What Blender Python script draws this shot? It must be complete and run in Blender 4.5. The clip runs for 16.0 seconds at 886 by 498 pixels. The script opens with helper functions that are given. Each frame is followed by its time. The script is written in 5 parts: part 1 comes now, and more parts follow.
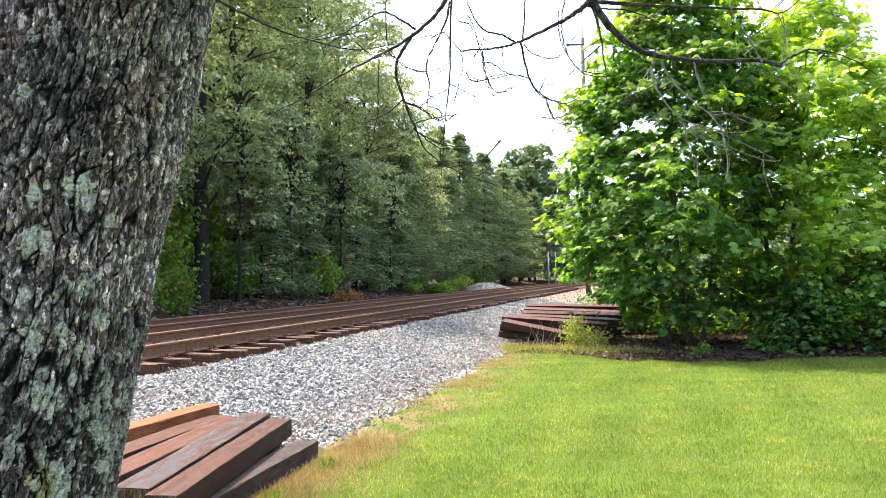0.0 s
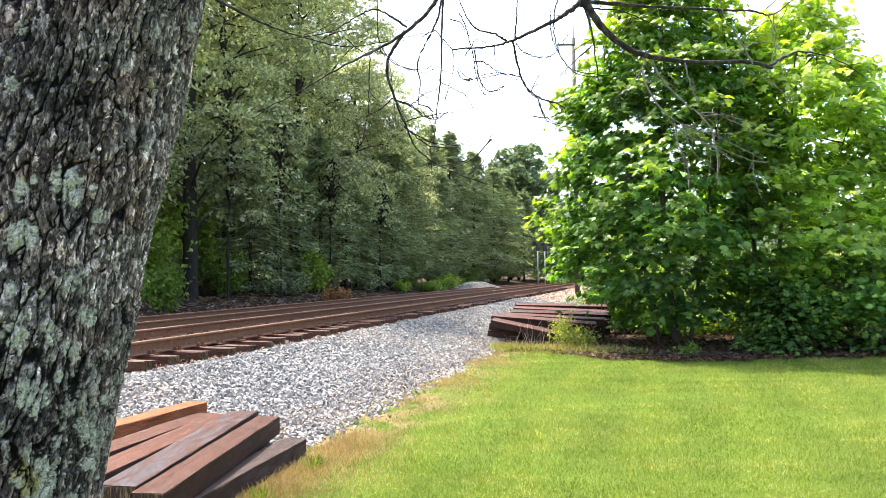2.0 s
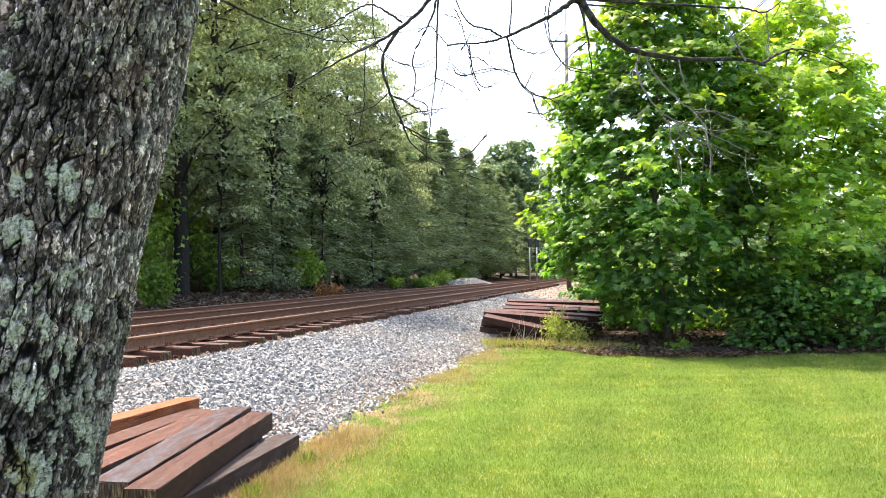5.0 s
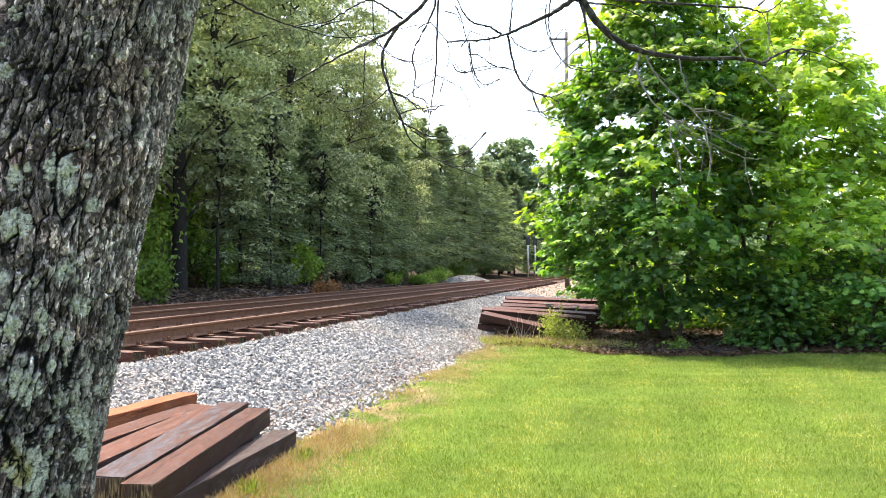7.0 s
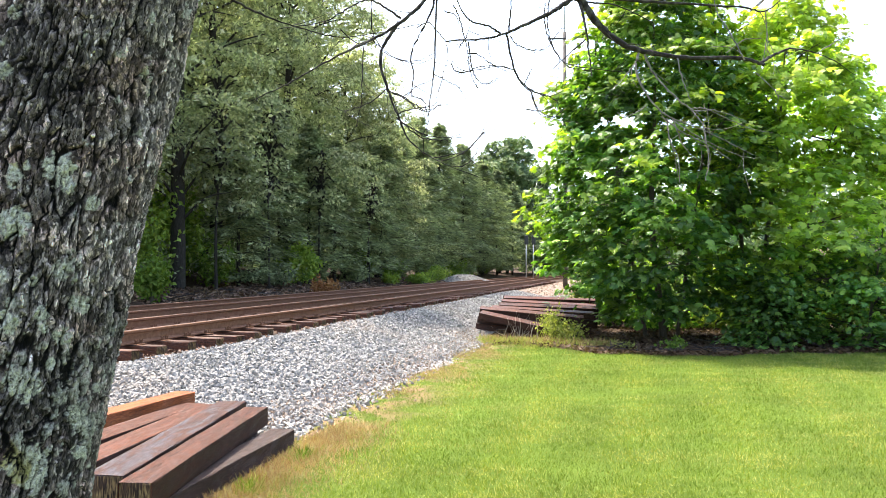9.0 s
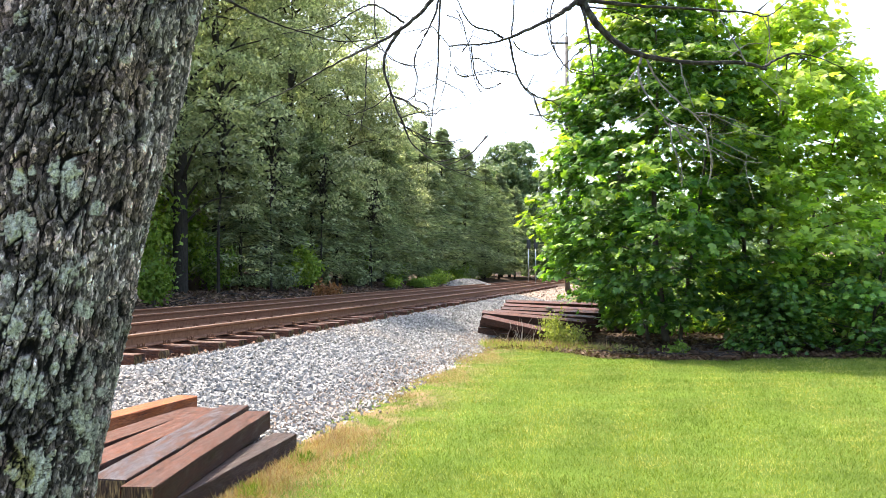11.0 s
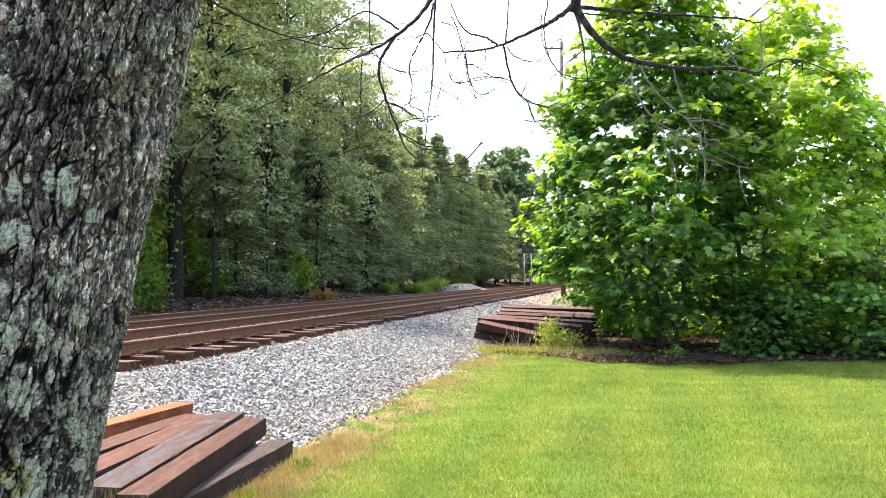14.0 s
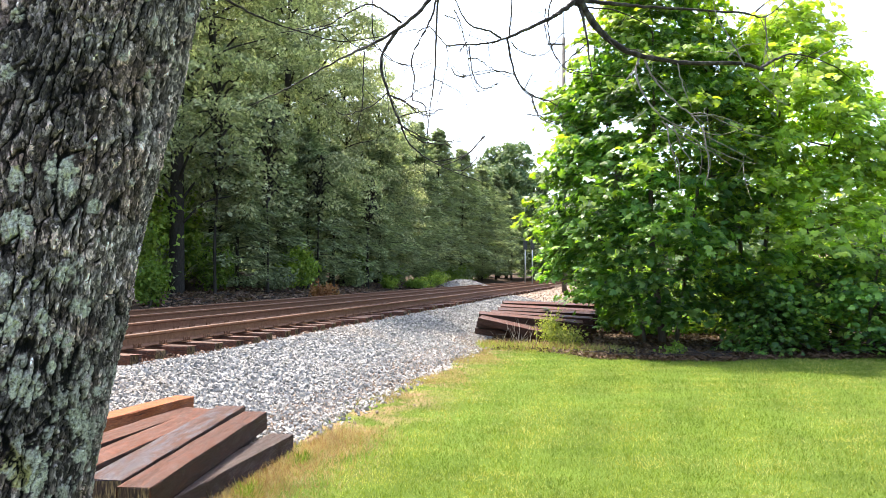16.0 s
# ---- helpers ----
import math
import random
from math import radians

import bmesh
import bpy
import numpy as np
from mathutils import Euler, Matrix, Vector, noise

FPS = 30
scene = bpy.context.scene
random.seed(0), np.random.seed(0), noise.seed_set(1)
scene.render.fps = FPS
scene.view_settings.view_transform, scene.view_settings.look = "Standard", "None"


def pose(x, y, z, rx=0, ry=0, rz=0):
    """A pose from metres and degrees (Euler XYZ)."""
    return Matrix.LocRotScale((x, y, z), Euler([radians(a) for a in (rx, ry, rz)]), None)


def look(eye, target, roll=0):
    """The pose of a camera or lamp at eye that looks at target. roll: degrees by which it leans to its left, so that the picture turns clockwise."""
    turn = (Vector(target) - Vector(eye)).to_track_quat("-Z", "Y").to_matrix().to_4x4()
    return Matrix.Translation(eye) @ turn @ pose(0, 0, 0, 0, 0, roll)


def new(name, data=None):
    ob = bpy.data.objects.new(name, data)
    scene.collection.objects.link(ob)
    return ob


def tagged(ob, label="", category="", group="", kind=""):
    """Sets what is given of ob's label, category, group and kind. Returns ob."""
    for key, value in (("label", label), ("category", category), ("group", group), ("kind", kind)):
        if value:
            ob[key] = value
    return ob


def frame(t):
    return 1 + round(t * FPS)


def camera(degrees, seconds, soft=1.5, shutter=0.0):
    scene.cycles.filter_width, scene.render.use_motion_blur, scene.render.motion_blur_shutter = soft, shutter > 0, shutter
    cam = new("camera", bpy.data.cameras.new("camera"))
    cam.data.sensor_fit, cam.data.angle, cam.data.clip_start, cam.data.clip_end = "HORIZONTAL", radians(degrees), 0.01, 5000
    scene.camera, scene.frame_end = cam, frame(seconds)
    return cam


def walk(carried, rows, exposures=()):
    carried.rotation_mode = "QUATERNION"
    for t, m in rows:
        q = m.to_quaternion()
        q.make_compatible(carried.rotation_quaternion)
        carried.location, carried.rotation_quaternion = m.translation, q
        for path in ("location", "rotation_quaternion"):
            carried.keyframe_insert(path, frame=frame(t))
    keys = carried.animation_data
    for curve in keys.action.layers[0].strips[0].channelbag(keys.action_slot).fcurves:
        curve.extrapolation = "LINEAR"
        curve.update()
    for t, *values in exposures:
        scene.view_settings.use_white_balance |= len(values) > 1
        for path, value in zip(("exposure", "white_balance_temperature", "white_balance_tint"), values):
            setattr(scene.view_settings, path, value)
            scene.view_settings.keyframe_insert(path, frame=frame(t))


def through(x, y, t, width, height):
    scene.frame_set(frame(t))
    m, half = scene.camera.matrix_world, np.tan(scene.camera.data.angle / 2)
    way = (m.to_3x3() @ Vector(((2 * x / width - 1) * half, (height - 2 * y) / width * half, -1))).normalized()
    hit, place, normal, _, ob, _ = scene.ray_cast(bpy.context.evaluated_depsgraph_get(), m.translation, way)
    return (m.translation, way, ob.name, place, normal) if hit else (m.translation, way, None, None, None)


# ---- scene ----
cam = camera(64.0, 16.0, 0.65)

PATH = [
    (0, (0.016, -0.004, 1.754), (-0.04, 1.994, 1.832), -0.9),
    (0.5, (0.022, -0.009, 1.753), (-0.031, 1.989, 1.829), -0.8),
    (1, (0.017, -0.008, 1.751), (-0.031, 1.99, 1.828), -0.8),
    (1.5, (0.012, -0.008, 1.752), (-0.026, 1.99, 1.828), -0.6),
    (2, (0.014, -0.001, 1.753), (-0.013, 1.997, 1.827), -0.5),
    (2.5, (0.008, 0.002, 1.752), (-0.009, 2.0, 1.824), -0.4),
    (3, (0.004, 0.002, 1.751), (-0.005, 2.001, 1.82), -0.4),
    (3.5, (0.007, -0.006, 1.751), (0.001, 1.993, 1.816), -0.4),
    (4, (0.005, -0.005, 1.751), (0.0, 1.994, 1.815), -0.5),
    (6.5, (0.0, -0.001, 1.752), (-0.002, 1.999, 1.81), -0.1),
    (7, (-0.001, 0.001, 1.751), (-0.001, 2.0, 1.806), 0.0),
    (7.5, (-0.002, 0.002, 1.751), (0.001, 2.001, 1.804), 0.1),
    (8, (0.0, 0.0, 1.75), (0.006, 1.999, 1.803), 0.1),
    (8.5, (0.0, 0.001, 1.751), (0.007, 2.0, 1.803), 0.1),
    (9, (-0.001, -0.005, 1.75), (0.004, 1.994, 1.803), 0.1),
    (11.5, (-0.004, -0.009, 1.753), (-0.007, 1.989, 1.821), 0.1),
    (12, (-0.003, -0.015, 1.754), (-0.007, 1.984, 1.826), -0.1),
    (12.5, (-0.002, -0.018, 1.755), (-0.006, 1.981, 1.832), -0.1),
    (13, (-0.001, -0.014, 1.756), (-0.001, 1.984, 1.835), -0.2),
    (13.5, (-0.001, -0.017, 1.755), (0.004, 1.981, 1.835), -0.1),
    (14, (-0.004, -0.011, 1.754), (0.007, 1.987, 1.833), -0.1),
    (14.5, (-0.004, -0.016, 1.752), (0.01, 1.982, 1.83), -0.0),
    (15, (-0.008, -0.01, 1.752), (0.006, 1.988, 1.825), 0.2),
    (15.5, (-0.013, -0.003, 1.75), (0.0, 1.996, 1.82), 0.2),
    (16, (-0.008, -0.004, 1.747), (0.0, 1.995, 1.814), 0.2),
]
walk(cam, [(t, look(eye, target, roll)) for t, eye, target, roll in PATH])

# ---- light ----
SUN = Vector((-0.32, 0.35, 0.880)).normalized()
scene.view_settings.exposure = 2.25
world = bpy.data.worlds.new("sky")
scene.world = world
world.use_nodes = True
_wn = world.node_tree
_sky = _wn.nodes.new("ShaderNodeTexSky")
_sky.sky_type = "NISHITA"
_sky.sun_disc = False
_sky.sun_elevation = math.asin(SUN.z)
_sky.sun_rotation = math.atan2(SUN.x, SUN.y) % (2 * math.pi)
_sky.air_density, _sky.dust_density, _sky.ozone_density = 1.0, 4.0, 1.0
_wn.links.new(_sky.outputs[0], _wn.nodes["Background"].inputs[0])
_wn.nodes["Background"].inputs[1].default_value = 0.15
_sun = bpy.data.lights.new("sun", "SUN")
_sun.energy, _sun.angle, _sun.color = 2.7, radians(1.2), (1.0, 0.93, 0.82)
_so = new("sun", _sun)
_so.matrix_world = look(tuple(SUN * 60), (0, 0, 0))

# ---- materials ----


class Nodes:
    """A small builder for node materials."""

    def __init__(self, name):
        self.m = bpy.data.materials.new(name)
        self.m.use_nodes = True
        self.t = self.m.node_tree
        self.b = self.t.nodes["Principled BSDF"]
        self.out = self.t.nodes["Material Output"]
        self.co = self.t.nodes.new("ShaderNodeTexCoord")
        self.geo = self.t.nodes.new("ShaderNodeNewGeometry")

    def link(self, a, b):
        self.t.links.new(a, b)

    def mapped(self, scale=(1, 1, 1), space="Object"):
        n = self.t.nodes.new("ShaderNodeMapping")
        n.inputs["Scale"].default_value = scale
        self.link(self.geo.outputs["Position"] if space == "World" else self.co.outputs[space], n.inputs[0])
        return n.outputs[0]

    def noise(self, scale, detail=4, rough=0.6, vec=None, warp=0.0):
        n = self.t.nodes.new("ShaderNodeTexNoise")
        n.inputs["Scale"].default_value, n.inputs["Detail"].default_value = scale, detail
        n.inputs["Roughness"].default_value, n.inputs["Distortion"].default_value = rough, warp
        self.link(vec if vec else self.co.outputs["Object"], n.inputs["Vector"])
        return n.outputs["Fac"]

    def voronoi(self, scale, vec=None, feature="F1", out="Distance"):
        n = self.t.nodes.new("ShaderNodeTexVoronoi")
        n.feature = feature
        n.inputs["Scale"].default_value = scale
        self.link(vec if vec else self.co.outputs["Object"], n.inputs["Vector"])
        return n.outputs[out]

    def ramp(self, fac, *stops):
        n = self.t.nodes.new("ShaderNodeValToRGB")
        els = n.color_ramp.elements
        for i, (p, c) in enumerate(stops):
            e = els[i] if i < 2 else els.new(p)
            e.position = p
            e.color = (*c, 1) if isinstance(c, tuple) else (c, c, c, 1)
        self.link(fac, n.inputs[0])
        return n.outputs[0]

    def mix(self, fac, a, b, kind="MIX"):
        n = self.t.nodes.new("ShaderNodeMix")
        n.data_type, n.blend_type = "RGBA", kind
        for v, i in ((fac, 0), (a, 6), (b, 7)):
            if isinstance(v, (int, float)):
                n.inputs[i].default_value = v
            elif isinstance(v, tuple):
                n.inputs[i].default_value = (*v, 1)
            else:
                self.link(v, n.inputs[i])
        return n.outputs[2]

    def math(self, op, a, b=0.0):
        n = self.t.nodes.new("ShaderNodeMath")
        n.operation = op
        for v, i in ((a, 0), (b, 1)):
            if isinstance(v, (int, float)):
                n.inputs[i].default_value = v
            else:
                self.link(v, n.inputs[i])
        return n.outputs[0]

    def attribute(self, name):
        n = self.t.nodes.new("ShaderNodeAttribute")
        n.attribute_name = name
        return n.outputs["Fac"]

    def island(self):
        return self.geo.outputs["Random Per Island"]

    def each(self):
        return self.t.nodes.new("ShaderNodeObjectInfo").outputs["Random"]

    def bump(self, height, strength=0.5, distance=0.01):
        n = self.t.nodes.new("ShaderNodeBump")
        n.inputs["Strength"].default_value, n.inputs["Distance"].default_value = strength, distance
        self.link(height, n.inputs["Height"])
        self.link(n.outputs[0], self.b.inputs["Normal"])

    def done(self, color, rough=0.8, metal=0.0, specular=0.5):
        for v, key in ((color, "Base Color"), (rough, "Roughness"), (metal, "Metallic"), (specular, "Specular IOR Level")):
            if isinstance(v, (int, float)):
                self.b.inputs[key].default_value = v
            elif isinstance(v, tuple):
                self.b.inputs[key].default_value = (*v, 1)
            else:
                self.link(v, self.b.inputs[key])
        return self.m


def mowing_bands(n):
    """Faint lighter and darker strips left by the mower, with worn yellowish blotches."""
    sep = n.t.nodes.new("ShaderNodeSeparateXYZ")
    n.link(n.mapped((0.965, 0.262, 1), "World"), sep.inputs[0])
    across = n.math("SUBTRACT", sep.outputs[0], sep.outputs[1])
    wob = n.math("ADD", across, n.math("MULTIPLY", n.noise(0.8, 2, vec=n.mapped(space="World")), 0.5))
    wave = n.math("SINE", n.math("MULTIPLY", wob, 5.6))
    band = n.ramp(n.math("ADD", n.math("MULTIPLY", wave, 0.5), 0.5), (0.2, (0.82, 0.88, 0.85)), (0.8, (1.14, 1.09, 1.12)))
    blotch = n.ramp(n.noise(1.1, 6, 0.65, n.mapped((0.4, 1.6, 1), "World")), (0.44, (0.92, 0.96, 0.92)), (0.60, (1.5, 1.25, 1.9)))
    return n.mix(1.0, band, blotch, "MULTIPLY")


def leaf_material(name, dark, mid, light, through=0.4, rough=0.5, patch=0.6, glow=(1.25, 1.35, 0.45), swing=(0.62, 1.25), young=None, mown=False):
    n = Nodes(name)
    tone = n.ramp(n.island(), (0.0, dark), (0.55, mid), (1.0, light))
    big = n.ramp(n.noise(patch, 2, vec=n.mapped(space="World")), (0.3, swing[0]), (0.7, swing[1]))
    col = n.mix(1.0, tone, big, "MULTIPLY")
    # yellow-green tint: new growth, plus the sunlit crown edge put into the colour
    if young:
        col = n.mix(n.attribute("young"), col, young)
    if mown:
        col = n.mix(1.0, col, mowing_bands(n), "MULTIPLY")
    n.done(col, rough, specular=0.36 if young else 0.12)
    tr = n.t.nodes.new("ShaderNodeBsdfTranslucent")
    n.link(n.mix(1.0, col, glow, "MULTIPLY"), tr.inputs[0])
    ms = n.t.nodes.new("ShaderNodeMixShader")
    ms.inputs[0].default_value = through
    n.link(n.b.outputs[0], ms.inputs[1])
    n.link(tr.outputs[0], ms.inputs[2])
    n.link(ms.outputs[0], n.out.inputs["Surface"])
    return n.m


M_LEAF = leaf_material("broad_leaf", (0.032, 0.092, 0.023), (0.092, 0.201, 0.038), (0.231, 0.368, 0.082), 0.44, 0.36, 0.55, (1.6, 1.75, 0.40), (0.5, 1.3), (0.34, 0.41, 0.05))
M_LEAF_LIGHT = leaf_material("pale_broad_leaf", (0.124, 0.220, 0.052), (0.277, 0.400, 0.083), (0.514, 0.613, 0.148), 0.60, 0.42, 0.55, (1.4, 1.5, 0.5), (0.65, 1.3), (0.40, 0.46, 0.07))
M_OAK = leaf_material("oak_leaf", (0.189, 0.216, 0.125), (0.378, 0.400, 0.232), (0.667, 0.659, 0.438), 0.48, 0.5, 0.25, (1.1, 1.2, 0.68), (0.55, 1.3))
M_NEEDLE = leaf_material("needles", (0.125, 0.156, 0.089), (0.262, 0.306, 0.171), (0.436, 0.477, 0.265), 0.38, 0.55, 0.3, (1.1, 1.2, 0.7))
M_SHRUB = leaf_material("shrub_leaf", (0.09, 0.16, 0.03), (0.15, 0.23, 0.045), (0.24, 0.32, 0.07), 0.45, 0.5)
# brighter shrub leaf, with a sunlit look put into its colour
M_BRIGHT = leaf_material("bright_leaf", (0.14, 0.22, 0.05), (0.26, 0.36, 0.08), (0.42, 0.50, 0.13), 0.52, 0.5)
M_GRASS = leaf_material("grass_blade", (0.069, 0.113, 0.010), (0.123, 0.173, 0.015), (0.33, 0.37, 0.125), 0.40, 0.55, 0.6, (1.3, 1.35, 0.45), (0.86, 1.12), None, True)
M_DRY = leaf_material("dry_grass", (0.26, 0.145, 0.078), (0.40, 0.27, 0.16), (0.42, 0.35, 0.20), 0.3, 0.7, 0.8)
M_DEADLEAF = leaf_material("dead_leaf", (0.044, 0.025, 0.014), (0.083, 0.050, 0.030), (0.154, 0.110, 0.077), 0.15, 0.7, 1.5)
M_BANKLEAF = leaf_material("bank_leaf", (0.09, 0.052, 0.036), (0.17, 0.105, 0.075), (0.30, 0.215, 0.165), 0.15, 0.7, 1.5)
M_FAROAK = leaf_material("far_leaf", (0.068, 0.110, 0.054), (0.129, 0.182, 0.086), (0.216, 0.266, 0.130), 0.32, 0.5, 0.2, (1.1, 1.2, 0.6))
M_RUSTLEAF = leaf_material("withered_leaf", (0.17, 0.07, 0.03), (0.26, 0.12, 0.055), (0.32, 0.19, 0.10), 0.25, 0.7)
M_VINE = leaf_material("weed_leaf", (0.176, 0.216, 0.049), (0.294, 0.333, 0.088), (0.431, 0.441, 0.157), 0.45, 0.6)


def bark_material():
    n = Nodes("grey_bark")
    warp = n.t.nodes.new("ShaderNodeTexNoise")
    warp.inputs["Scale"].default_value, warp.inputs["Detail"].default_value = 22.0, 5.0
    n.link(n.co.outputs["Object"], warp.inputs["Vector"])
    shift = n.mix(0.028, n.co.outputs["Object"], warp.outputs["Color"])
    st = n.t.nodes.new("ShaderNodeMapping")
    st.inputs["Scale"].default_value = (1, 1, 0.36)
    n.link(shift, st.inputs[0])
    seam = n.ramp(n.voronoi(95, st.outputs[0], "DISTANCE_TO_EDGE"), (0.0, 0.2), (0.08, 1.0))
    scale = n.t.nodes.new("ShaderNodeRGBToBW")
    n.link(n.voronoi(135, st.outputs[0], out="Color"), scale.inputs[0])
    grain = n.noise(130, 8, 0.75, n.mapped((1, 1, 0.45)), 0.4)
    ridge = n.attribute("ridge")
    # furrow floors go near black with depth: crevice shade put into the colour
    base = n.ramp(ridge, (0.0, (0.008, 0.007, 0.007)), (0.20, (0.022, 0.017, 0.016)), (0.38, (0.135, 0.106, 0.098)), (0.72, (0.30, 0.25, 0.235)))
    base = n.mix(1.0, base, n.ramp(n.attribute("flake"), (0.25, 0.62), (0.60, 1.0), (0.78, 1.5), (0.92, 2.4)), "MULTIPLY")
    base = n.mix(1.0, base, n.ramp(scale.outputs[0], (0.25, 0.45), (0.5, 0.9), (0.66, 1.6), (0.82, 2.8)), "MULTIPLY")
    base = n.mix(1.0, base, n.ramp(grain, (0.34, 0.45), (0.5, 0.95), (0.66, 1.6)), "MULTIPLY")
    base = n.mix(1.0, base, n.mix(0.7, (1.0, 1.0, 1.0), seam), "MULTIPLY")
    base = n.mix(1.0, base, n.ramp(n.noise(2.6, 4, 0.6), (0.40, 0.55), (0.56, 1.15)), "MULTIPLY")
    warm = n.ramp(n.noise(7, 4, 0.6), (0.48, 0.0), (0.66, 0.7))
    base = n.mix(warm, base, n.mix(1.0, base, (1.18, 0.92, 0.84), "MULTIPLY"))
    crust = n.ramp(n.noise(120, 6, 0.8), (0.36, (0.17, 0.155, 0.125)), (0.46, (0.50, 0.475, 0.40)), (0.60, (0.86, 0.82, 0.69)))
    yellow = n.ramp(n.noise(7, 2), (0.63, 0.0), (0.66, 0.75))
    crust = n.mix(yellow, crust, (0.45, 0.38, 0.10))
    lich = n.math("MULTIPLY", n.attribute("lichen"), n.ramp(n.noise(70, 5, 0.7), (0.36, 0.15), (0.48, 1.0)))
    col = n.mix(lich, base, crust)
    height = n.math("ADD", n.math("MULTIPLY", seam, 0.7), n.math("ADD", n.math("MULTIPLY", grain, 1.6), n.math("MULTIPLY", scale.outputs[0], 0.9)))
    n.bump(height, 1.0, 0.005)
    return n.done(col, 0.92, specular=0.15)


def twig_material():
    n = Nodes("dead_wood")
    col = n.ramp(n.noise(30, 5), (0.3, (0.010, 0.008, 0.007)), (0.50, (0.030, 0.024, 0.022)), (0.70, (0.10, 0.094, 0.082)))
    n.bump(n.noise(120, 4), 0.5, 0.004)
    return n.done(col, 0.9, specular=0.2)


def stem_material(name, a, b):
    n = Nodes(name)
    n.bump(n.noise(5, 6, 0.7, n.mapped((8, 8, 1.5))), 0.7, 0.03)
    return n.done(n.ramp(n.noise(4, 6, 0.7, n.mapped((6, 6, 1.2))), (0.3, a), (0.7, b)), 0.9, specular=0.2)


def timber_material(name, tones, weather=0.35, pale=(0.22, 0.205, 0.21)):
    n = Nodes(name)
    grain = n.noise(3.0, 9, 0.80, n.mapped((5.0, 34, 34)), 0.8)
    stain = n.noise(2.6, 6, 0.65, n.mapped((0.9, 3.5, 3.5)), 0.8)
    saw = n.noise(4.0, 3, 0.6, n.mapped((26, 2.5, 2.5)), 0.6)
    tone = n.math("ADD", n.math("MULTIPLY", grain, 0.5), n.math("ADD", n.math("MULTIPLY", stain, 0.4), n.math("MULTIPLY", saw, 0.1)))
    col = n.ramp(tone, (0.40, tones[0]), (0.50, tones[1]), (0.62, tones[2]))
    grey = n.ramp(n.noise(2.2, 8, 0.75, n.mapped((1.0, 3.2, 3.2)), 1.0), (0.49 if weather < 0.7 else 0.455, 0.0), (0.58 if weather < 0.7 else 0.545, weather))
    col = n.mix(grey, col, n.mix(1.0, pale, n.ramp(grain, (0.42, 0.5), (0.58, 1.35)), "MULTIPLY"))
    col = n.mix(1.0, col, n.ramp(n.each(), (0.0, 0.75), (1.0, 1.2)), "MULTIPLY")
    col = n.mix(1.0, col, n.ramp(n.noise(55, 5, 0.75, n.mapped((0.6, 1.6, 1.6))), (0.40, 0.62), (0.58, 1.2)), "MULTIPLY")
    crack = n.ramp(n.noise(2.5, 4, 0.55, n.mapped((0.5, 22, 22)), 0.6), (0.315, 0.15), (0.340, 1.0))
    col = n.mix(1.0, col, crack, "MULTIPLY")
    n.bump(n.math("ADD", grain, n.math("ADD", n.math("MULTIPLY", crack, 0.8), n.math("MULTIPLY", saw, 0.25))), 0.7, 0.007)
    return n.done(col, n.ramp(stain, (0.4, 0.5), (0.6, 0.8)), specular=0.2)


def endgrain_material():
    n = Nodes("cut_end_grain")
    rings = n.noise(3.0, 4, 0.6, n.mapped((1, 30, 4)), 0.5)
    dirt = n.noise(6, 5, 0.65)
    col = n.ramp(rings, (0.42, (0.016, 0.010, 0.007)), (0.52, (0.10, 0.065, 0.03)), (0.62, (0.24, 0.17, 0.075)))
    col = n.mix(n.ramp(dirt, (0.45, 0.0), (0.65, 0.6)), col, (0.045, 0.024, 0.017))
    n.bump(rings, 0.7, 0.008)
    return n.done(col, 0.85, specular=0.2)


M_BARK, M_TWIG = bark_material(), twig_material()
M_TWIG_PALE = stem_material("pale_dead_twig", (0.10, 0.085, 0.075), (0.30, 0.27, 0.24))
M_STEM = stem_material("young_bark", (0.045, 0.038, 0.030), (0.12, 0.105, 0.085))
M_TRUNK = stem_material("forest_bark", (0.012, 0.010, 0.008), (0.05, 0.042, 0.034))
M_TIE = timber_material("creosoted_timber", ((0.019, 0.007, 0.004), (0.072, 0.022, 0.011), (0.133, 0.046, 0.024)), 0.3, (0.13, 0.10, 0.095))
M_TIE_OLD = timber_material("sun_bleached_timber", ((0.040, 0.014, 0.009), (0.106, 0.038, 0.023), (0.198, 0.084, 0.055)), 0.3, (0.11, 0.08, 0.075))
M_TIE_NEW = timber_material("raw_orange_timber", ((0.092, 0.023, 0.007), (0.220, 0.066, 0.020), (0.330, 0.120, 0.043)), 0.1)
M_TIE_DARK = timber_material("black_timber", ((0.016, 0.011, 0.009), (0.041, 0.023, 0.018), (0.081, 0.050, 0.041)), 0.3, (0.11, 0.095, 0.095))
# for tie sides turned from the sun: their shade is put into the colour
M_TIE_SIDE = timber_material("shaded_side_timber", ((0.014, 0.007, 0.005), (0.048, 0.021, 0.013), (0.10, 0.046, 0.03)), 0.2, (0.09, 0.075, 0.07))
M_ENDGRAIN = endgrain_material()
M_TIE_GREY = timber_material("grey_weathered_timber", ((0.023, 0.009, 0.008), (0.067, 0.025, 0.016), (0.116, 0.048, 0.030)), 0.85, (0.081, 0.076, 0.089))
M_SLEEPER = timber_material("worn_sleeper", ((0.023, 0.010, 0.006), (0.086, 0.034, 0.019), (0.196, 0.088, 0.050)), 0.25)


def rust_material(name, a, b, rough):
    n = Nodes(name)
    streak = n.noise(3, 7, 0.7, n.mapped((1, 5, 5), "World"))
    n.bump(n.noise(60, 4), 0.3, 0.004)
    return n.done(n.ramp(streak, (0.3, a), (0.7, b)), rough, 0.0, 0.2)


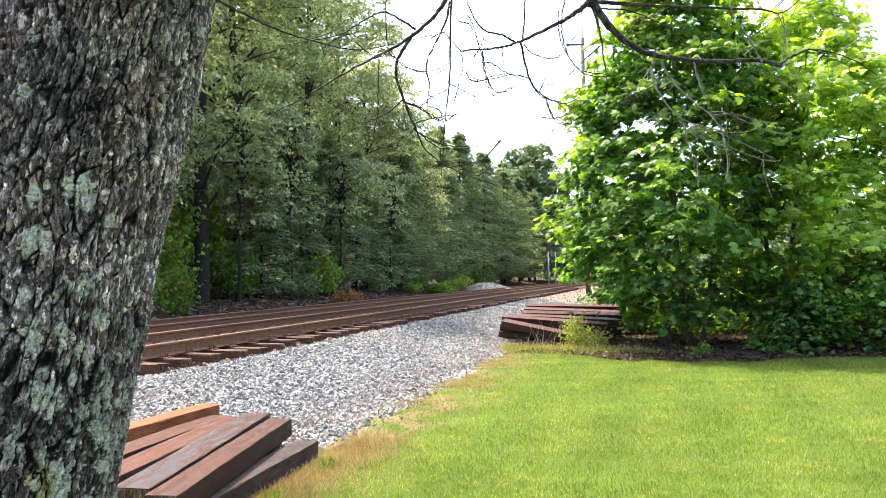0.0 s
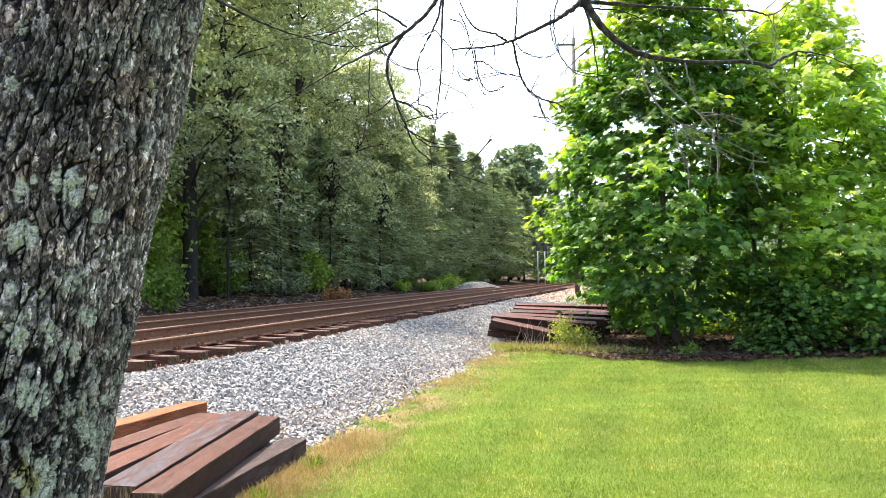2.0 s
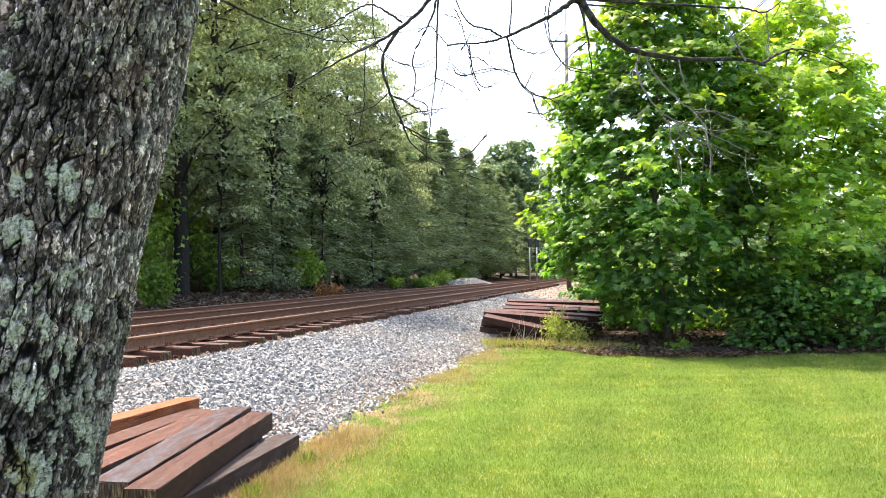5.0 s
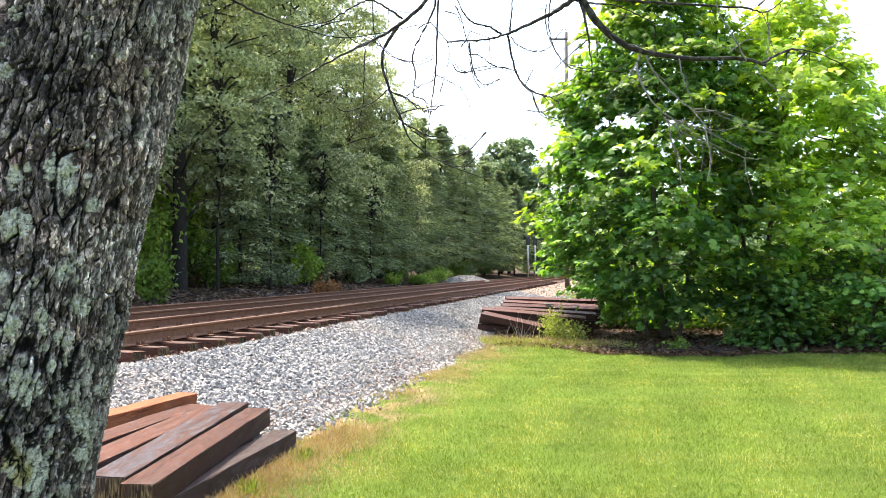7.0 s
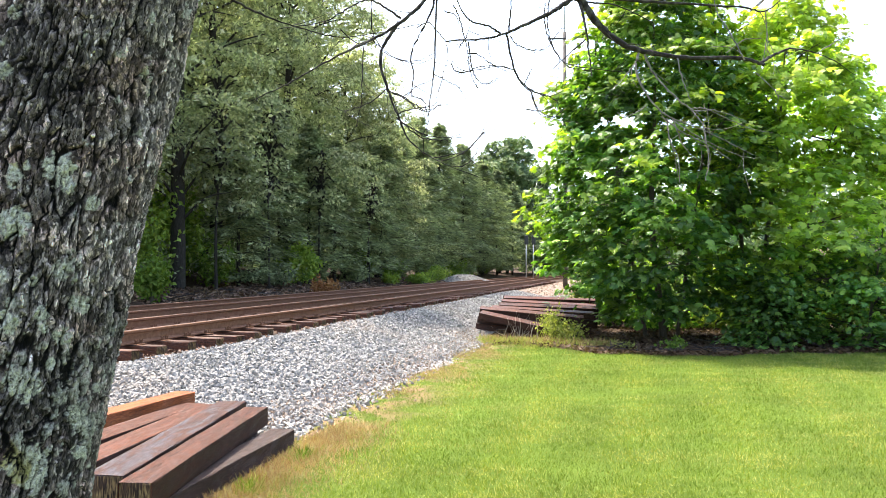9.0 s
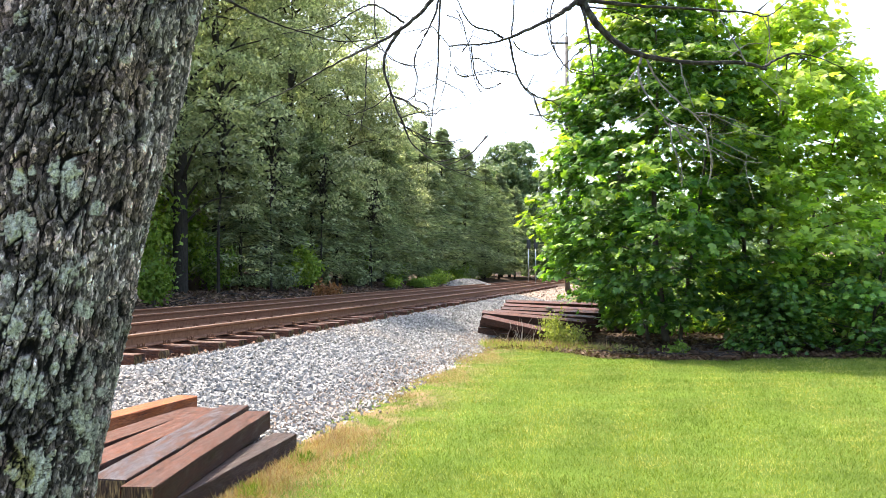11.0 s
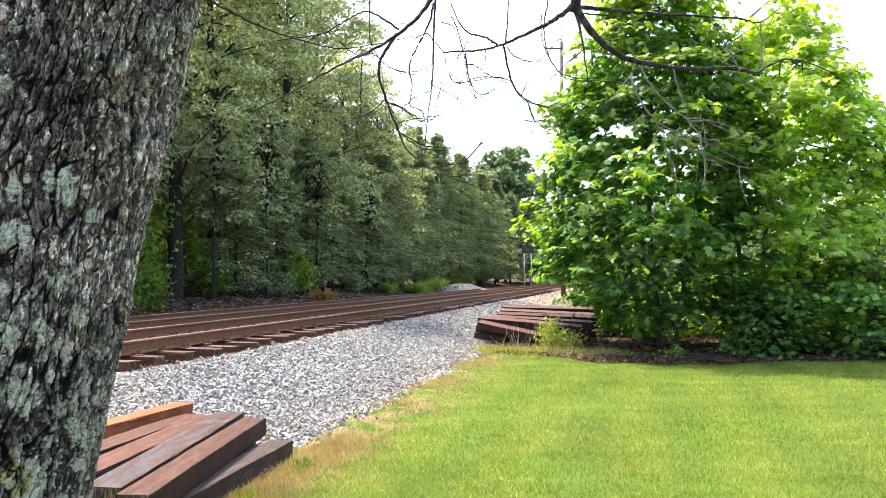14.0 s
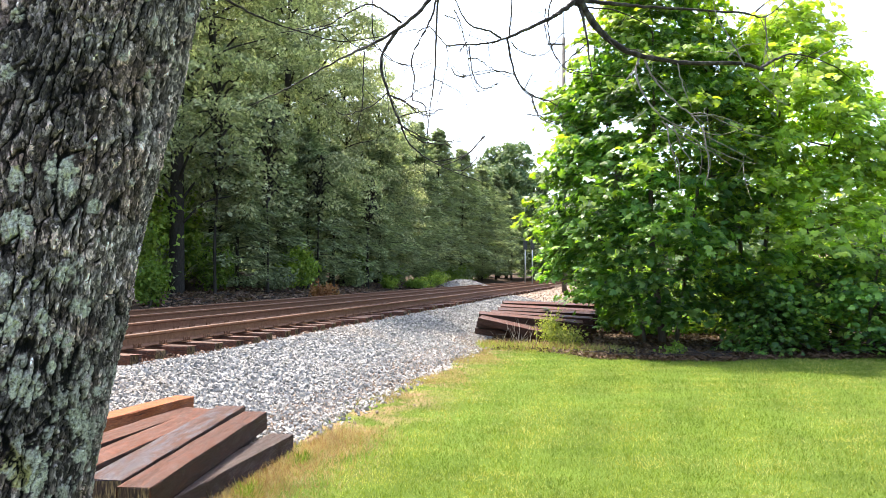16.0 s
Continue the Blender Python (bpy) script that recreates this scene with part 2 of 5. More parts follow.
M_RAIL = rust_material("rusted_steel", (0.126, 0.060, 0.033), (0.243, 0.122, 0.072), 0.85)
M_HEAD = rust_material("worn_rail_head", (0.108, 0.063, 0.045), (0.198, 0.135, 0.104), 0.6)
M_RUST = rust_material("orange_rust", (0.08, 0.036, 0.018), (0.17, 0.08, 0.042), 0.9)


def stone_material(name, lo, mid, hi):
    n = Nodes(name)
    col = n.ramp(n.island(), (0.0, lo), (0.5, mid), (1.0, hi))
    col = n.mix(1.0, col, n.ramp(n.noise(45, 5, 0.7), (0.3, 0.75), (0.7, 1.2)), "MULTIPLY")
    col = n.mix(n.ramp(n.noise(0.45, 3, vec=n.mapped(space="World")), (0.52, 0.0), (0.72, 0.35)), col, (0.33, 0.25, 0.18))
    n.bump(n.noise(140, 4), 0.4, 0.004)
    return n.done(col, 0.85, specular=0.3)


M_STONE = stone_material("granite_ballast", (0.132, 0.126, 0.117), (0.223, 0.213, 0.198), (0.377, 0.357, 0.327))
M_CRIB = stone_material("rust_stained_stone", (0.05, 0.032, 0.024), (0.10, 0.068, 0.05), (0.20, 0.15, 0.12))
M_RUSTSTONE = stone_material("rusty_gravel_stone", (0.07, 0.035, 0.02), (0.16, 0.085, 0.05), (0.30, 0.19, 0.13))
M_STONE_TAN = stone_material("tan_ballast", (0.129, 0.086, 0.060), (0.224, 0.163, 0.120), (0.344, 0.292, 0.241))


def bed_material():
    n = Nodes("ballast_fines")
    cells = n.voronoi(22, n.mapped(space="World"), out="Color")
    dist = n.voronoi(22, n.mapped(space="World"))
    bw = n.t.nodes.new("ShaderNodeRGBToBW")
    n.link(cells, bw.inputs[0])
    col = n.ramp(bw.outputs[0], (0.2, (0.10, 0.098, 0.095)), (0.8, (0.32, 0.31, 0.30)))
    tan = n.ramp(bw.outputs[0], (0.2, (0.13, 0.085, 0.058)), (0.8, (0.34, 0.26, 0.20)))
    col = n.mix(n.attribute("tan"), col, tan)
    col = n.mix(n.attribute("crib"), col, n.mix(1.0, tan, (0.28, 0.24, 0.22), "MULTIPLY"))
    n.bump(n.math("SUBTRACT", 1.0, dist), 0.9, 0.04)
    return n.done(col, 0.9, specular=0.2)


def ground_material():
    n = Nodes("lawn_and_soil")
    w = n.mapped(space="World")
    turf = n.ramp(n.noise(70, 6, 0.75, w), (0.25, (0.040, 0.070, 0.009)), (0.5, (0.088, 0.135, 0.016)), (0.75, (0.155, 0.195, 0.04)))
    turf = n.mix(1.0, turf, n.ramp(n.noise(0.9, 4, vec=w), (0.3, 0.75), (0.7, 1.2)), "MULTIPLY")
    straw = n.ramp(n.noise(60, 5, vec=w), (0.3, (0.14, 0.088, 0.045)), (0.7, (0.31, 0.21, 0.115)))
    dry = n.math("MULTIPLY", n.attribute("dry"), n.ramp(n.noise(2.2, 4, vec=w), (0.40, 0.0), (0.58, 1.0)))
    worn = n.ramp(n.noise(0.7, 5, 0.65, n.mapped((1, 2.2, 1), "World")), (0.60, 0.0), (0.72, 0.45))
    col = n.mix(n.math("MAXIMUM", dry, worn), turf, straw)
    litter = n.ramp(n.noise(24, 6, 0.75, w), (0.3, (0.020, 0.013, 0.009)), (0.55, (0.055, 0.036, 0.025)), (0.75, (0.12, 0.085, 0.062)))
    col = n.mix(n.attribute("litter"), col, litter)
    n.bump(n.noise(90, 5, 0.7, w), 0.8, 0.03)
    return n.done(col, 0.95, specular=0.1)


M_BED, M_GROUND = bed_material(), ground_material()


def plain_rough(name, a, b, scale=6, rough=0.8, metal=0.0):
    n = Nodes(name)
    n.bump(n.noise(scale * 6, 4), 0.3, 0.01)
    return n.done(n.ramp(n.noise(scale, 5), (0.3, a), (0.7, b)), rough, metal)


M_POLE = plain_rough("weathered_pole_wood", (0.035, 0.03, 0.027), (0.085, 0.074, 0.068), 3)
M_METAL = plain_rough("galvanised_metal", (0.38, 0.40, 0.42), (0.55, 0.57, 0.58), 5, 0.45, 0.6)
M_BLACK = plain_rough("black_housing", (0.015, 0.015, 0.017), (0.03, 0.03, 0.032), 5, 0.5)
M_BRICK = plain_rough("red_brick", (0.180, 0.072, 0.048), (0.252, 0.120, 0.084), 4)
M_ROOF = plain_rough("shingle_roof", (0.045, 0.019, 0.014), (0.08, 0.036, 0.027), 5, 1.0)
M_DEADSTALK = plain_rough("pale_dead_stalk", (0.28, 0.22, 0.16), (0.42, 0.36, 0.28), 8)

# ---- mesh helpers ----
RNG = np.random.default_rng(11)


def mesh_of(name, verts, faces, material=None, smooth=False):
    """A mesh from arrays; all faces have the same number of corners."""
    verts, faces = np.asarray(verts, float), np.asarray(faces, int)
    me = bpy.data.meshes.new(name)
    k = faces.shape[1]
    me.vertices.add(len(verts))
    me.vertices.foreach_set("co", verts.ravel())
    me.loops.add(faces.size)
    me.loops.foreach_set("vertex_index", faces.ravel())
    me.polygons.add(len(faces))
    me.polygons.foreach_set("loop_start", np.arange(0, faces.size, k))
    me.polygons.foreach_set("loop_total", np.full(len(faces), k))
    me.polygons.foreach_set("use_smooth", np.full(len(faces), smooth))
    me.update(calc_edges=True)
    if material:
        me.materials.append(material)
    return me


def give(me, name, values):
    at = me.attributes.new(name, "FLOAT", "POINT")
    at.data.foreach_set("value", np.asarray(values, float))


def child(name, me, parent, label=""):
    ob = new(name, me)
    ob.parent = parent
    return tagged(ob, label)


def part(name, bm, material, parent, label="", smooth=False):
    """Links a bmesh as one mesh object under a thing or under a part."""
    me = bpy.data.meshes.new(name)
    bm.to_mesh(me)
    bm.free()
    me.materials.append(material)
    for p in me.polygons:
        p.use_smooth = smooth
    return child(name, me, parent, label)


def empty(name, m, label, category, group="", kind=""):
    ob = new(name)
    ob.matrix_basis = m
    return tagged(ob, label, category, group, kind)


def scatter(tv, tf, pos, rot, scale):
    """Copies of one small shape as arrays: N places, turns (N,3,3) and sizes (N,) or (N,3)."""
    pos, scale = np.asarray(pos), np.asarray(scale)
    if scale.ndim == 1:
        scale = np.repeat(scale[:, None], 3, 1)
    v = tv[None] * scale[:, None]
    v = np.einsum("nij,nkj->nki", rot, v) + pos[:, None]
    f = tf[None] + (np.arange(len(pos)) * len(tv))[:, None, None]
    return v.reshape(-1, 3), f.reshape(-1, tf.shape[1])


def turns(normal, rng, spin=None):
    """Turn matrices whose local z lies along normal, with a random spin about it."""
    z = normal / np.linalg.norm(normal, axis=1)[:, None]
    a = rng.normal(size=z.shape)
    x = a - (a * z).sum(1)[:, None] * z
    x /= np.linalg.norm(x, axis=1)[:, None]
    return np.stack((x, np.cross(z, x), z), 2)


def random_turns(n, rng):
    return turns(rng.normal(size=(n, 3)), rng)


def join(*pairs):
    vs, fs, k = [], [], 0
    for v, f in pairs:
        vs.append(v)
        fs.append(np.asarray(f) + k)
        k += len(v)
    return np.concatenate(vs), np.concatenate(fs)


def smooth_line(points, steps=6):
    """Catmull-Rom curve through points."""
    p = np.asarray(points, float)
    p = np.vstack((2 * p[0] - p[1], p, 2 * p[-1] - p[-2]))
    out = []
    for i in range(1, len(p) - 2):
        for t in np.linspace(0, 1, steps, endpoint=False):
            a, b, c, d = p[i - 1:i + 3]
            out.append(0.5 * (2 * b + (c - a) * t + (2 * a - 5 * b + 4 * c - d) * t * t + (3 * b - a - 3 * c + d) * t ** 3))
    out.append(p[-2])
    return np.array(out)


def tube(line, r0, r1, sides=6, rng=None, knobs=0.0, power=1.0):
    """A tapered tube along a line, as arrays of quads."""
    line = np.asarray(line, float)
    n = len(line)
    tan = np.gradient(line, axis=0)
    tan /= np.linalg.norm(tan, axis=1)[:, None] + 1e-9
    ref = np.where(np.abs(tan[:, 2:3]) > 0.9, [[1.0, 0, 0]], [[0, 0, 1.0]])
    u = np.cross(tan, ref)
    u /= np.linalg.norm(u, axis=1)[:, None]
    w = np.cross(tan, u)
    r = r1 + (r0 - r1) * np.linspace(1, 0, n) ** power
    if rng is not None and knobs:
        r = r * (1 + rng.normal(0, knobs, n))
    a = np.linspace(0, 2 * np.pi, sides, endpoint=False)
    v = line[:, None] + r[:, None, None] * (np.cos(a)[None, :, None] * u[:, None] + np.sin(a)[None, :, None] * w[:, None])
    i, j = np.meshgrid(np.arange(n - 1), np.arange(sides), indexing="ij")
    j2 = (j + 1) % sides
    f = np.stack((i * sides + j, i * sides + j2, (i + 1) * sides + j2, (i + 1) * sides + j), -1).reshape(-1, 4)
    return v.reshape(-1, 3), f


def smoothstep(a, b, x):
    t = np.clip((np.asarray(x, float) - a) / (b - a), 0, 1)
    return t * t * (3 - 2 * t)


def value_noise(x, y, seed=0):
    """Smooth 2D noise, 0 to 1."""
    def h(i, j):
        s = np.sin(i * 127.1 + j * 311.7 + seed * 74.7) * 43758.5453
        return s - np.floor(s)
    i, j = np.floor(x), np.floor(y)
    u, v = x - i, y - j
    u, v = u * u * (3 - 2 * u), v * v * (3 - 2 * v)
    return (h(i, j) * (1 - u) + h(i + 1, j) * u) * (1 - v) + (h(i, j + 1) * (1 - u) + h(i + 1, j + 1) * u) * v


# ---- the lie of the land: s runs along the track, n across it ----
CS, SN = math.cos(radians(15.2)), math.sin(radians(15.2))


def to_sn(x, y):
    return x * SN + y * CS, -x * CS + y * SN


def to_xy(s, n):
    return s * SN - n * CS, s * CS + n * SN


def ground_z(x, y):
    s, n = to_sn(x, y)
    z = 0.40 * smoothstep(3.9, 8.0, n) + 0.5 * smoothstep(13.6, 18, n) + 0.8 * smoothstep(18, 32, n)
    z = z + 0.35 * smoothstep(24, 40, s) * smoothstep(-8, 0, n) * (1 - smoothstep(3.2, 6.6, n))
    bank = smoothstep(13.8, 15.5, n)
    return z + bank * 0.25 * (value_noise(x * 0.5, y * 0.5, 3) - 0.5) + bank * 0.08 * (value_noise(x * 2.1, y * 2.1, 4) - 0.5)


def bed_z(s, n):
    """Top of the ballast between foot and far shoulder."""
    foot = 3.45 + 0.16 * np.sin(s * 0.9) + 0.1 * np.sin(s * 2.3 + 1) - 3.6 * smoothstep(34, 50, s)
    z = 0.535 * np.clip((n - foot) / (5.9 - foot), -0.3, 1)
    hump = 0.12 * np.exp(-((s - 31) / 4.0) ** 2 - ((n - 4.9) / 0.8) ** 2)
    z = z + hump + 0.05 * (value_noise(s * 1.3, n * 1.3, 1) - 0.5) * smoothstep(3.4, 4.2, n) * (1 - smoothstep(5.7, 6.2, n))
    z = z - 0.03 * smoothstep(5.9, 6.3, n) - 0.07 * smoothstep(9.0, 9.9, n)
    return z - 0.6 * smoothstep(13.0, 15.0, n)


def sheet(xs, ys, fn):
    """A grid of quads over xs, ys, lifted by fn."""
    X, Y = np.meshgrid(xs, ys, indexing="ij")
    i, j = np.meshgrid(np.arange(len(xs) - 1), np.arange(len(ys) - 1), indexing="ij")
    k = len(ys)
    f = np.stack((i * k + j, (i + 1) * k + j, (i + 1) * k + j + 1, i * k + j + 1), -1).reshape(-1, 4)
    return X.ravel(), Y.ravel(), f


def bed_edge(x):
    """How far out the lawn runs before the leaf-strewn planting begins."""
    return 14.3 + 1.9 * smoothstep(3.6, 1.9, x) + 0.45 * smoothstep(6.2, 7.6, x) + 0.12 * np.sin(x * 2.1) + 0.08 * np.sin(x * 5.3)


def build_ground():
    xs = np.concatenate((np.linspace(-900, -40, 12), np.linspace(-38, 30, 120), np.linspace(34, 900, 12)))
    ys = np.concatenate((np.linspace(-300, -12, 8), np.linspace(-10, 60, 150), np.linspace(64, 140, 30), np.linspace(170, 1500, 10)))
    x, y, f = sheet(xs, ys, None)
    z = ground_z(x, y)
    me = mesh_of("ground", np.stack((x, y, z), 1), f, M_GROUND, True)
    s, n = to_sn(x, y)
    give(me, "dry", smoothstep(2.1, 3.1, n) * (1 - smoothstep(8, 9, n)))
    lit = np.maximum(smoothstep(12.5, 14.0, n), smoothstep(-0.15, 0.25, y - bed_edge(x)) * (1 - smoothstep(26, 30, y)) * smoothstep(4.0, 3.4, n))
    give(me, "litter", lit)
    tagged(new("ground", me), "mown green lawn fading into brown leaf-strewn soil", "ground", kind="structure")


def build_bed():
    ss = np.concatenate((np.linspace(-60, 2, 20), np.linspace(2.5, 60, 230), np.linspace(62, 260, 40)))
    ns = np.concatenate((np.linspace(-1, 3, 12), np.linspace(3.1, 6.5, 40), np.linspace(6.7, 15, 30)))
    s, n, f = sheet(ss, ns, None)
    z = bed_z(s, n)
    x, y = to_xy(s, n)
    foot = z - ground_z(x, y)
    z = np.where(foot < -0.02, ground_z(x, y) - 0.05, z)
    me = mesh_of("ballast_bed", np.stack((x, y, z), 1), f[:, ::-1], M_BED, True)
    give(me, "tan", smoothstep(33, 37, s))
    give(me, "crib", smoothstep(6.0, 6.4, n) * (1 - smoothstep(12.6, 13.5, n)))
    return tagged(new("ballast_bed", me), "grey crushed granite ballast bank under two tracks", "ballast", kind="structure")


ROCK_V = np.array([(0, 0, 0.9), (0.95, 0.1, 0.25), (0.2, 0.9, 0.15), (-0.85, 0.45, 0.2), (-0.6, -0.75, 0.25), (0.5, -0.85, -0.1), (0.1, 0.1, -0.8)])
ROCK_F = np.array([(0, 1, 2), (0, 2, 3), (0, 3, 4), (0, 4, 5), (0, 5, 1), (6, 2, 1), (6, 3, 2), (6, 4, 3), (6, 5, 4), (6, 1, 5)])


def rocks(name, s, n, size, material, label, rng, sink=0.2, height=None):
    x, y = to_xy(s, n)
    z = np.maximum(bed_z(s, n), ground_z(x, y)) if height is None else height
    pos = np.stack((x, y, z + size * sink), 1)
    groups = []
    pick = rng.integers(0, 5, len(s))
    for k in range(5):
        tv = ROCK_V * (1 + rng.normal(0, 0.18, (7, 1)))
        tv = tv * np.array([1.0, 0.75, 0.6])
        q = pick == k
        groups.append(scatter(tv, ROCK_F, pos[q], random_turns(q.sum(), rng), size[q]))
    v, f = join(*groups)
    return tagged(new(name, mesh_of(name, v, f, material)), label, "gravel", kind="stuff")


def build_ballast_stones():
    rng = np.random.default_rng(5)
    s = 5 + 32 * rng.random(40000) ** 1.6
    n = rng.uniform(3.2, 6.4, len(s))
    keep = rng.random(len(s)) < smoothstep(3.25, 3.75, n + 0.12 * np.sin(s * 0.9)) + 0.05
    s, n = s[keep], n[keep]
    rocks("ballast_stones", s, n, rng.uniform(0.020, 0.040, len(s)) * (1 + s / 50), M_STONE, "loose angular pale grey granite ballast stones on the bank", rng)
    s = rng.uniform(6, 24, 6500)
    n = rng.normal(3.80, 0.26, len(s))
    rocks("edge_gravel", s, n, rng.uniform(0.018, 0.036, len(s)), M_STONE_TAN, "tan stones scattered where ballast meets grass", rng)
    s = rng.uniform(6, 34, 3200)
    n = rng.uniform(6.2, 13, len(s))
    rocks("track_gravel", s, n, rng.uniform(0.018, 0.034, len(s)), M_CRIB, "rust-stained brown gravel between the rails", rng, -0.3)
    s = 8 + 26 * rng.random(3600) ** 1.3
    n = rng.uniform(6.1, 8.7, len(s))
    rocks("rusty_gravel", s, n, rng.uniform(0.024, 0.046, len(s)), M_RUSTSTONE, "orange-brown rusty gravel lying between the sleepers", rng, height=0.505 + rng.uniform(0, 0.035, len(s)))
    s = rng.uniform(33, 62, 3000)
    n = rng.uniform(0, 6, len(s))
    rocks("road_gravel", s, n, rng.uniform(0.03, 0.06, len(s)), M_STONE_TAN, "brownish tan gravel strip beside the track", rng, 0.1)


def build_near_stones():
    """The ballast stones nearest the lawn, each one loose on the bank."""
    rng = np.random.default_rng(6)
    shapes = []
    for _ in range(6):
        v = ROCK_V * (1 + rng.normal(0, 0.18, (7, 1))) * np.array([1.0, 0.75, 0.6])
        shapes.append(mesh_of("stone", v, ROCK_F, M_STONE))
    for i in range(280):
        s, n = rng.uniform(7.0, 10.4), rng.uniform(3.75, 4.75)
        x, y = to_xy(s, n)
        size = rng.uniform(0.026, 0.046)
        z = max(float(bed_z(np.array(s), np.array(n))), float(ground_z(np.array(x), np.array(y)))) + 0.35 * size
        ob = child("stone", shapes[i % 6], BED)
        ob.matrix_basis = pose(x, y, z, *rng.uniform(0, 360, 3)) @ Matrix.Scale(size, 4)


def build_mound():
    rng = np.random.default_rng(9)
    cx, cy = 1.95, 60.0
    u = rng.normal(size=(3400, 2)) * 0.42
    r = np.hypot(u[:, 0], u[:, 1])
    u = u[r < 1]
    r = r[r < 1]
    x, y = cx + u[:, 0] * 2.6, cy + u[:, 1] * 2.2
    z = 0.45 + 0.85 * np.clip(1.05 - r, 0, 0.8)
    pos = np.stack((x, y, z), 1)
    size = rng.uniform(0.05, 0.09, len(x))
    v1, f1 = scatter(ROCK_V * np.array([1, 0.8, 0.65]), ROCK_F, pos, random_turns(len(x), rng), size)
    a, q = np.meshgrid(np.linspace(0, 2 * np.pi, 40, endpoint=False), np.linspace(0, 1, 12), indexing="ij")
    hv = np.stack((cx + q * 2.7 * np.cos(a), cy + q * 2.3 * np.sin(a), 0.4 + 0.85 * np.clip(1.05 - q, 0, 0.8)), -1).reshape(-1, 3)
    i, j = np.meshgrid(np.arange(40), np.arange(11), indexing="ij")
    i2 = (i + 1) % 40
    hf = np.stack((i * 12 + j, i * 12 + j + 1, i2 * 12 + j + 1, i2 * 12 + j), -1).reshape(-1, 4)
    hf3 = np.concatenate((hf[:, [0, 1, 2]], hf[:, [0, 2, 3]]))
    v, f = join((hv, hf3), (v1, f1))
    tagged(new("gravel_mound", mesh_of("gravel_mound", v, f, M_STONE)), "low heap of pale grey gravel beyond the tracks", "gravel heap", kind="stuff")


# ---- the railway ----
def rail_profile():
    half = [(0.076, 0.0), (0.076, 0.013), (0.027, 0.027), (0.010, 0.040), (0.010, 0.138), (0.035, 0.150), (0.038, 0.180), (0.029, 0.190)]
    return half + [(-a, b) for a, b in reversed(half)]


def bar_along(profile, length):
    """A straight bar along local x with the given (y, z) outline."""
    k = len(profile)
    v = np.array([(x, a, b) for x in (0.0, length) for a, b in profile])
    f = np.array([(i, (i + 1) % k, k + (i + 1) % k, k + i) for i in range(k)])
    return v, f


def tie_mesh(name, length, wide, high, material, rng, chew=0.016, cuts=14, side=None):
    """A sawn timber: bevelled, slightly warped and split at its ends. Local x along it, resting on z = 0."""
    bm = bmesh.new()
    bmesh.ops.create_cube(bm, size=1)
    for v in bm.verts:
        v.co = Vector((v.co.x * length, v.co.y * wide, (v.co.z + 0.5) * high))
    long_edges = [e for e in bm.edges if abs(e.verts[0].co.x - e.verts[1].co.x) > 0.1]
    bmesh.ops.subdivide_edges(bm, edges=long_edges, cuts=cuts)
    bmesh.ops.bevel(bm, geom=[e for e in bm.edges if e.calc_face_angle(0) > 0.5], offset=0.009, segments=2, affect="EDGES", profile=0.6)
    bow = rng.uniform(-0.012, 0.012)
    for v in bm.verts:
        q = v.co.x / length * 2
        v.co.y += bow * (1 - q * q) + rng.normal(0, chew * 0.10)
        v.co.z = max(0.0, v.co.z + rng.normal(0, chew * 0.09))
        if abs(q) > 0.97:
            v.co.x += rng.normal(0, chew * 0.6)
    me = bpy.data.meshes.new(name)
    bm.to_mesh(me)
    bm.free()
    me.materials.append(material)
    me.materials.append(M_ENDGRAIN)
    # side faces take a darker colour than the top, as painted shade
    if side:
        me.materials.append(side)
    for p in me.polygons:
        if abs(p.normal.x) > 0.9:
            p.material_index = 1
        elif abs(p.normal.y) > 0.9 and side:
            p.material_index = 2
    return me


def build_track(near, label, z0, spacing):
    rng = np.random.default_rng(int(near * 10))
    x0, y0 = to_xy(-40, near + 0.75)
    track = empty("railway_track", Matrix.Translation((x0, y0, z0)) @ Matrix.Rotation(math.atan2(CS, SN), 4, "Z"), label, "railway track", "two parallel tracks")
    length = 260.0
    v, f = bar_along(rail_profile(), length)
    me = mesh_of("rail", v, f, M_RAIL)
    me.materials.append(M_HEAD)
    for p in me.polygons:
        if p.center.z > 0.189:
            p.material_index = 1
    for off in (-0.75, 0.75):
        ob = child("rail", me, track, "rusty brown steel rail with worn head")
        ob.location = (0, off, 0)
    ties = [tie_mesh("sleeper", 2.75, 0.21, 0.17, M_SLEEPER, rng, 0.03, 2) for _ in range(4)]
    plate = bar_along([(-0.17, 0), (-0.17, 0.014), (0.17, 0.014), (0.17, 0)], 0.2)
    spike_v, spike_f = bar_along([(-0.014, 0), (-0.014, 0.05), (-0.022, 0.052), (-0.022, 0.066), (0.022, 0.066), (0.022, 0.052), (0.014, 0.05), (0.014, 0)], 0.03)
    far_v, hard = [], []
    m = 0
    x = 40.0
    while x < 160:
        me = ties[m % 4]
        skew = rng.normal(0, 0.9)
        pos = (x + rng.normal(0, 0.03), 0.03 + rng.normal(0, 0.085), -0.190 + rng.normal(0, 0.008))
        if x < 100:
            ob = child("sleeper", me, track)
            ob.matrix_basis = pose(*pos, 0, 0, 90 + skew)
            for off in (-0.75, 0.75):
                hard.append((plate[0] + np.array([pos[0] - 0.1, off, -0.016]), plate[1]))
                for side in (-0.1, 0.1):
                    for q in (-0.055, 0.05):
                        hard.append((spike_v + np.array([pos[0] + q, off + side * 1.05, -0.005]), spike_f))
        m += 1
        x += spacing * rng.uniform(0.94, 1.06)
    v, f = join(*hard)
    tagged(child("track_hardware", mesh_of("track_hardware", v, f, M_RUST), track, "rusted tie plates and spikes"), kind="stuff")


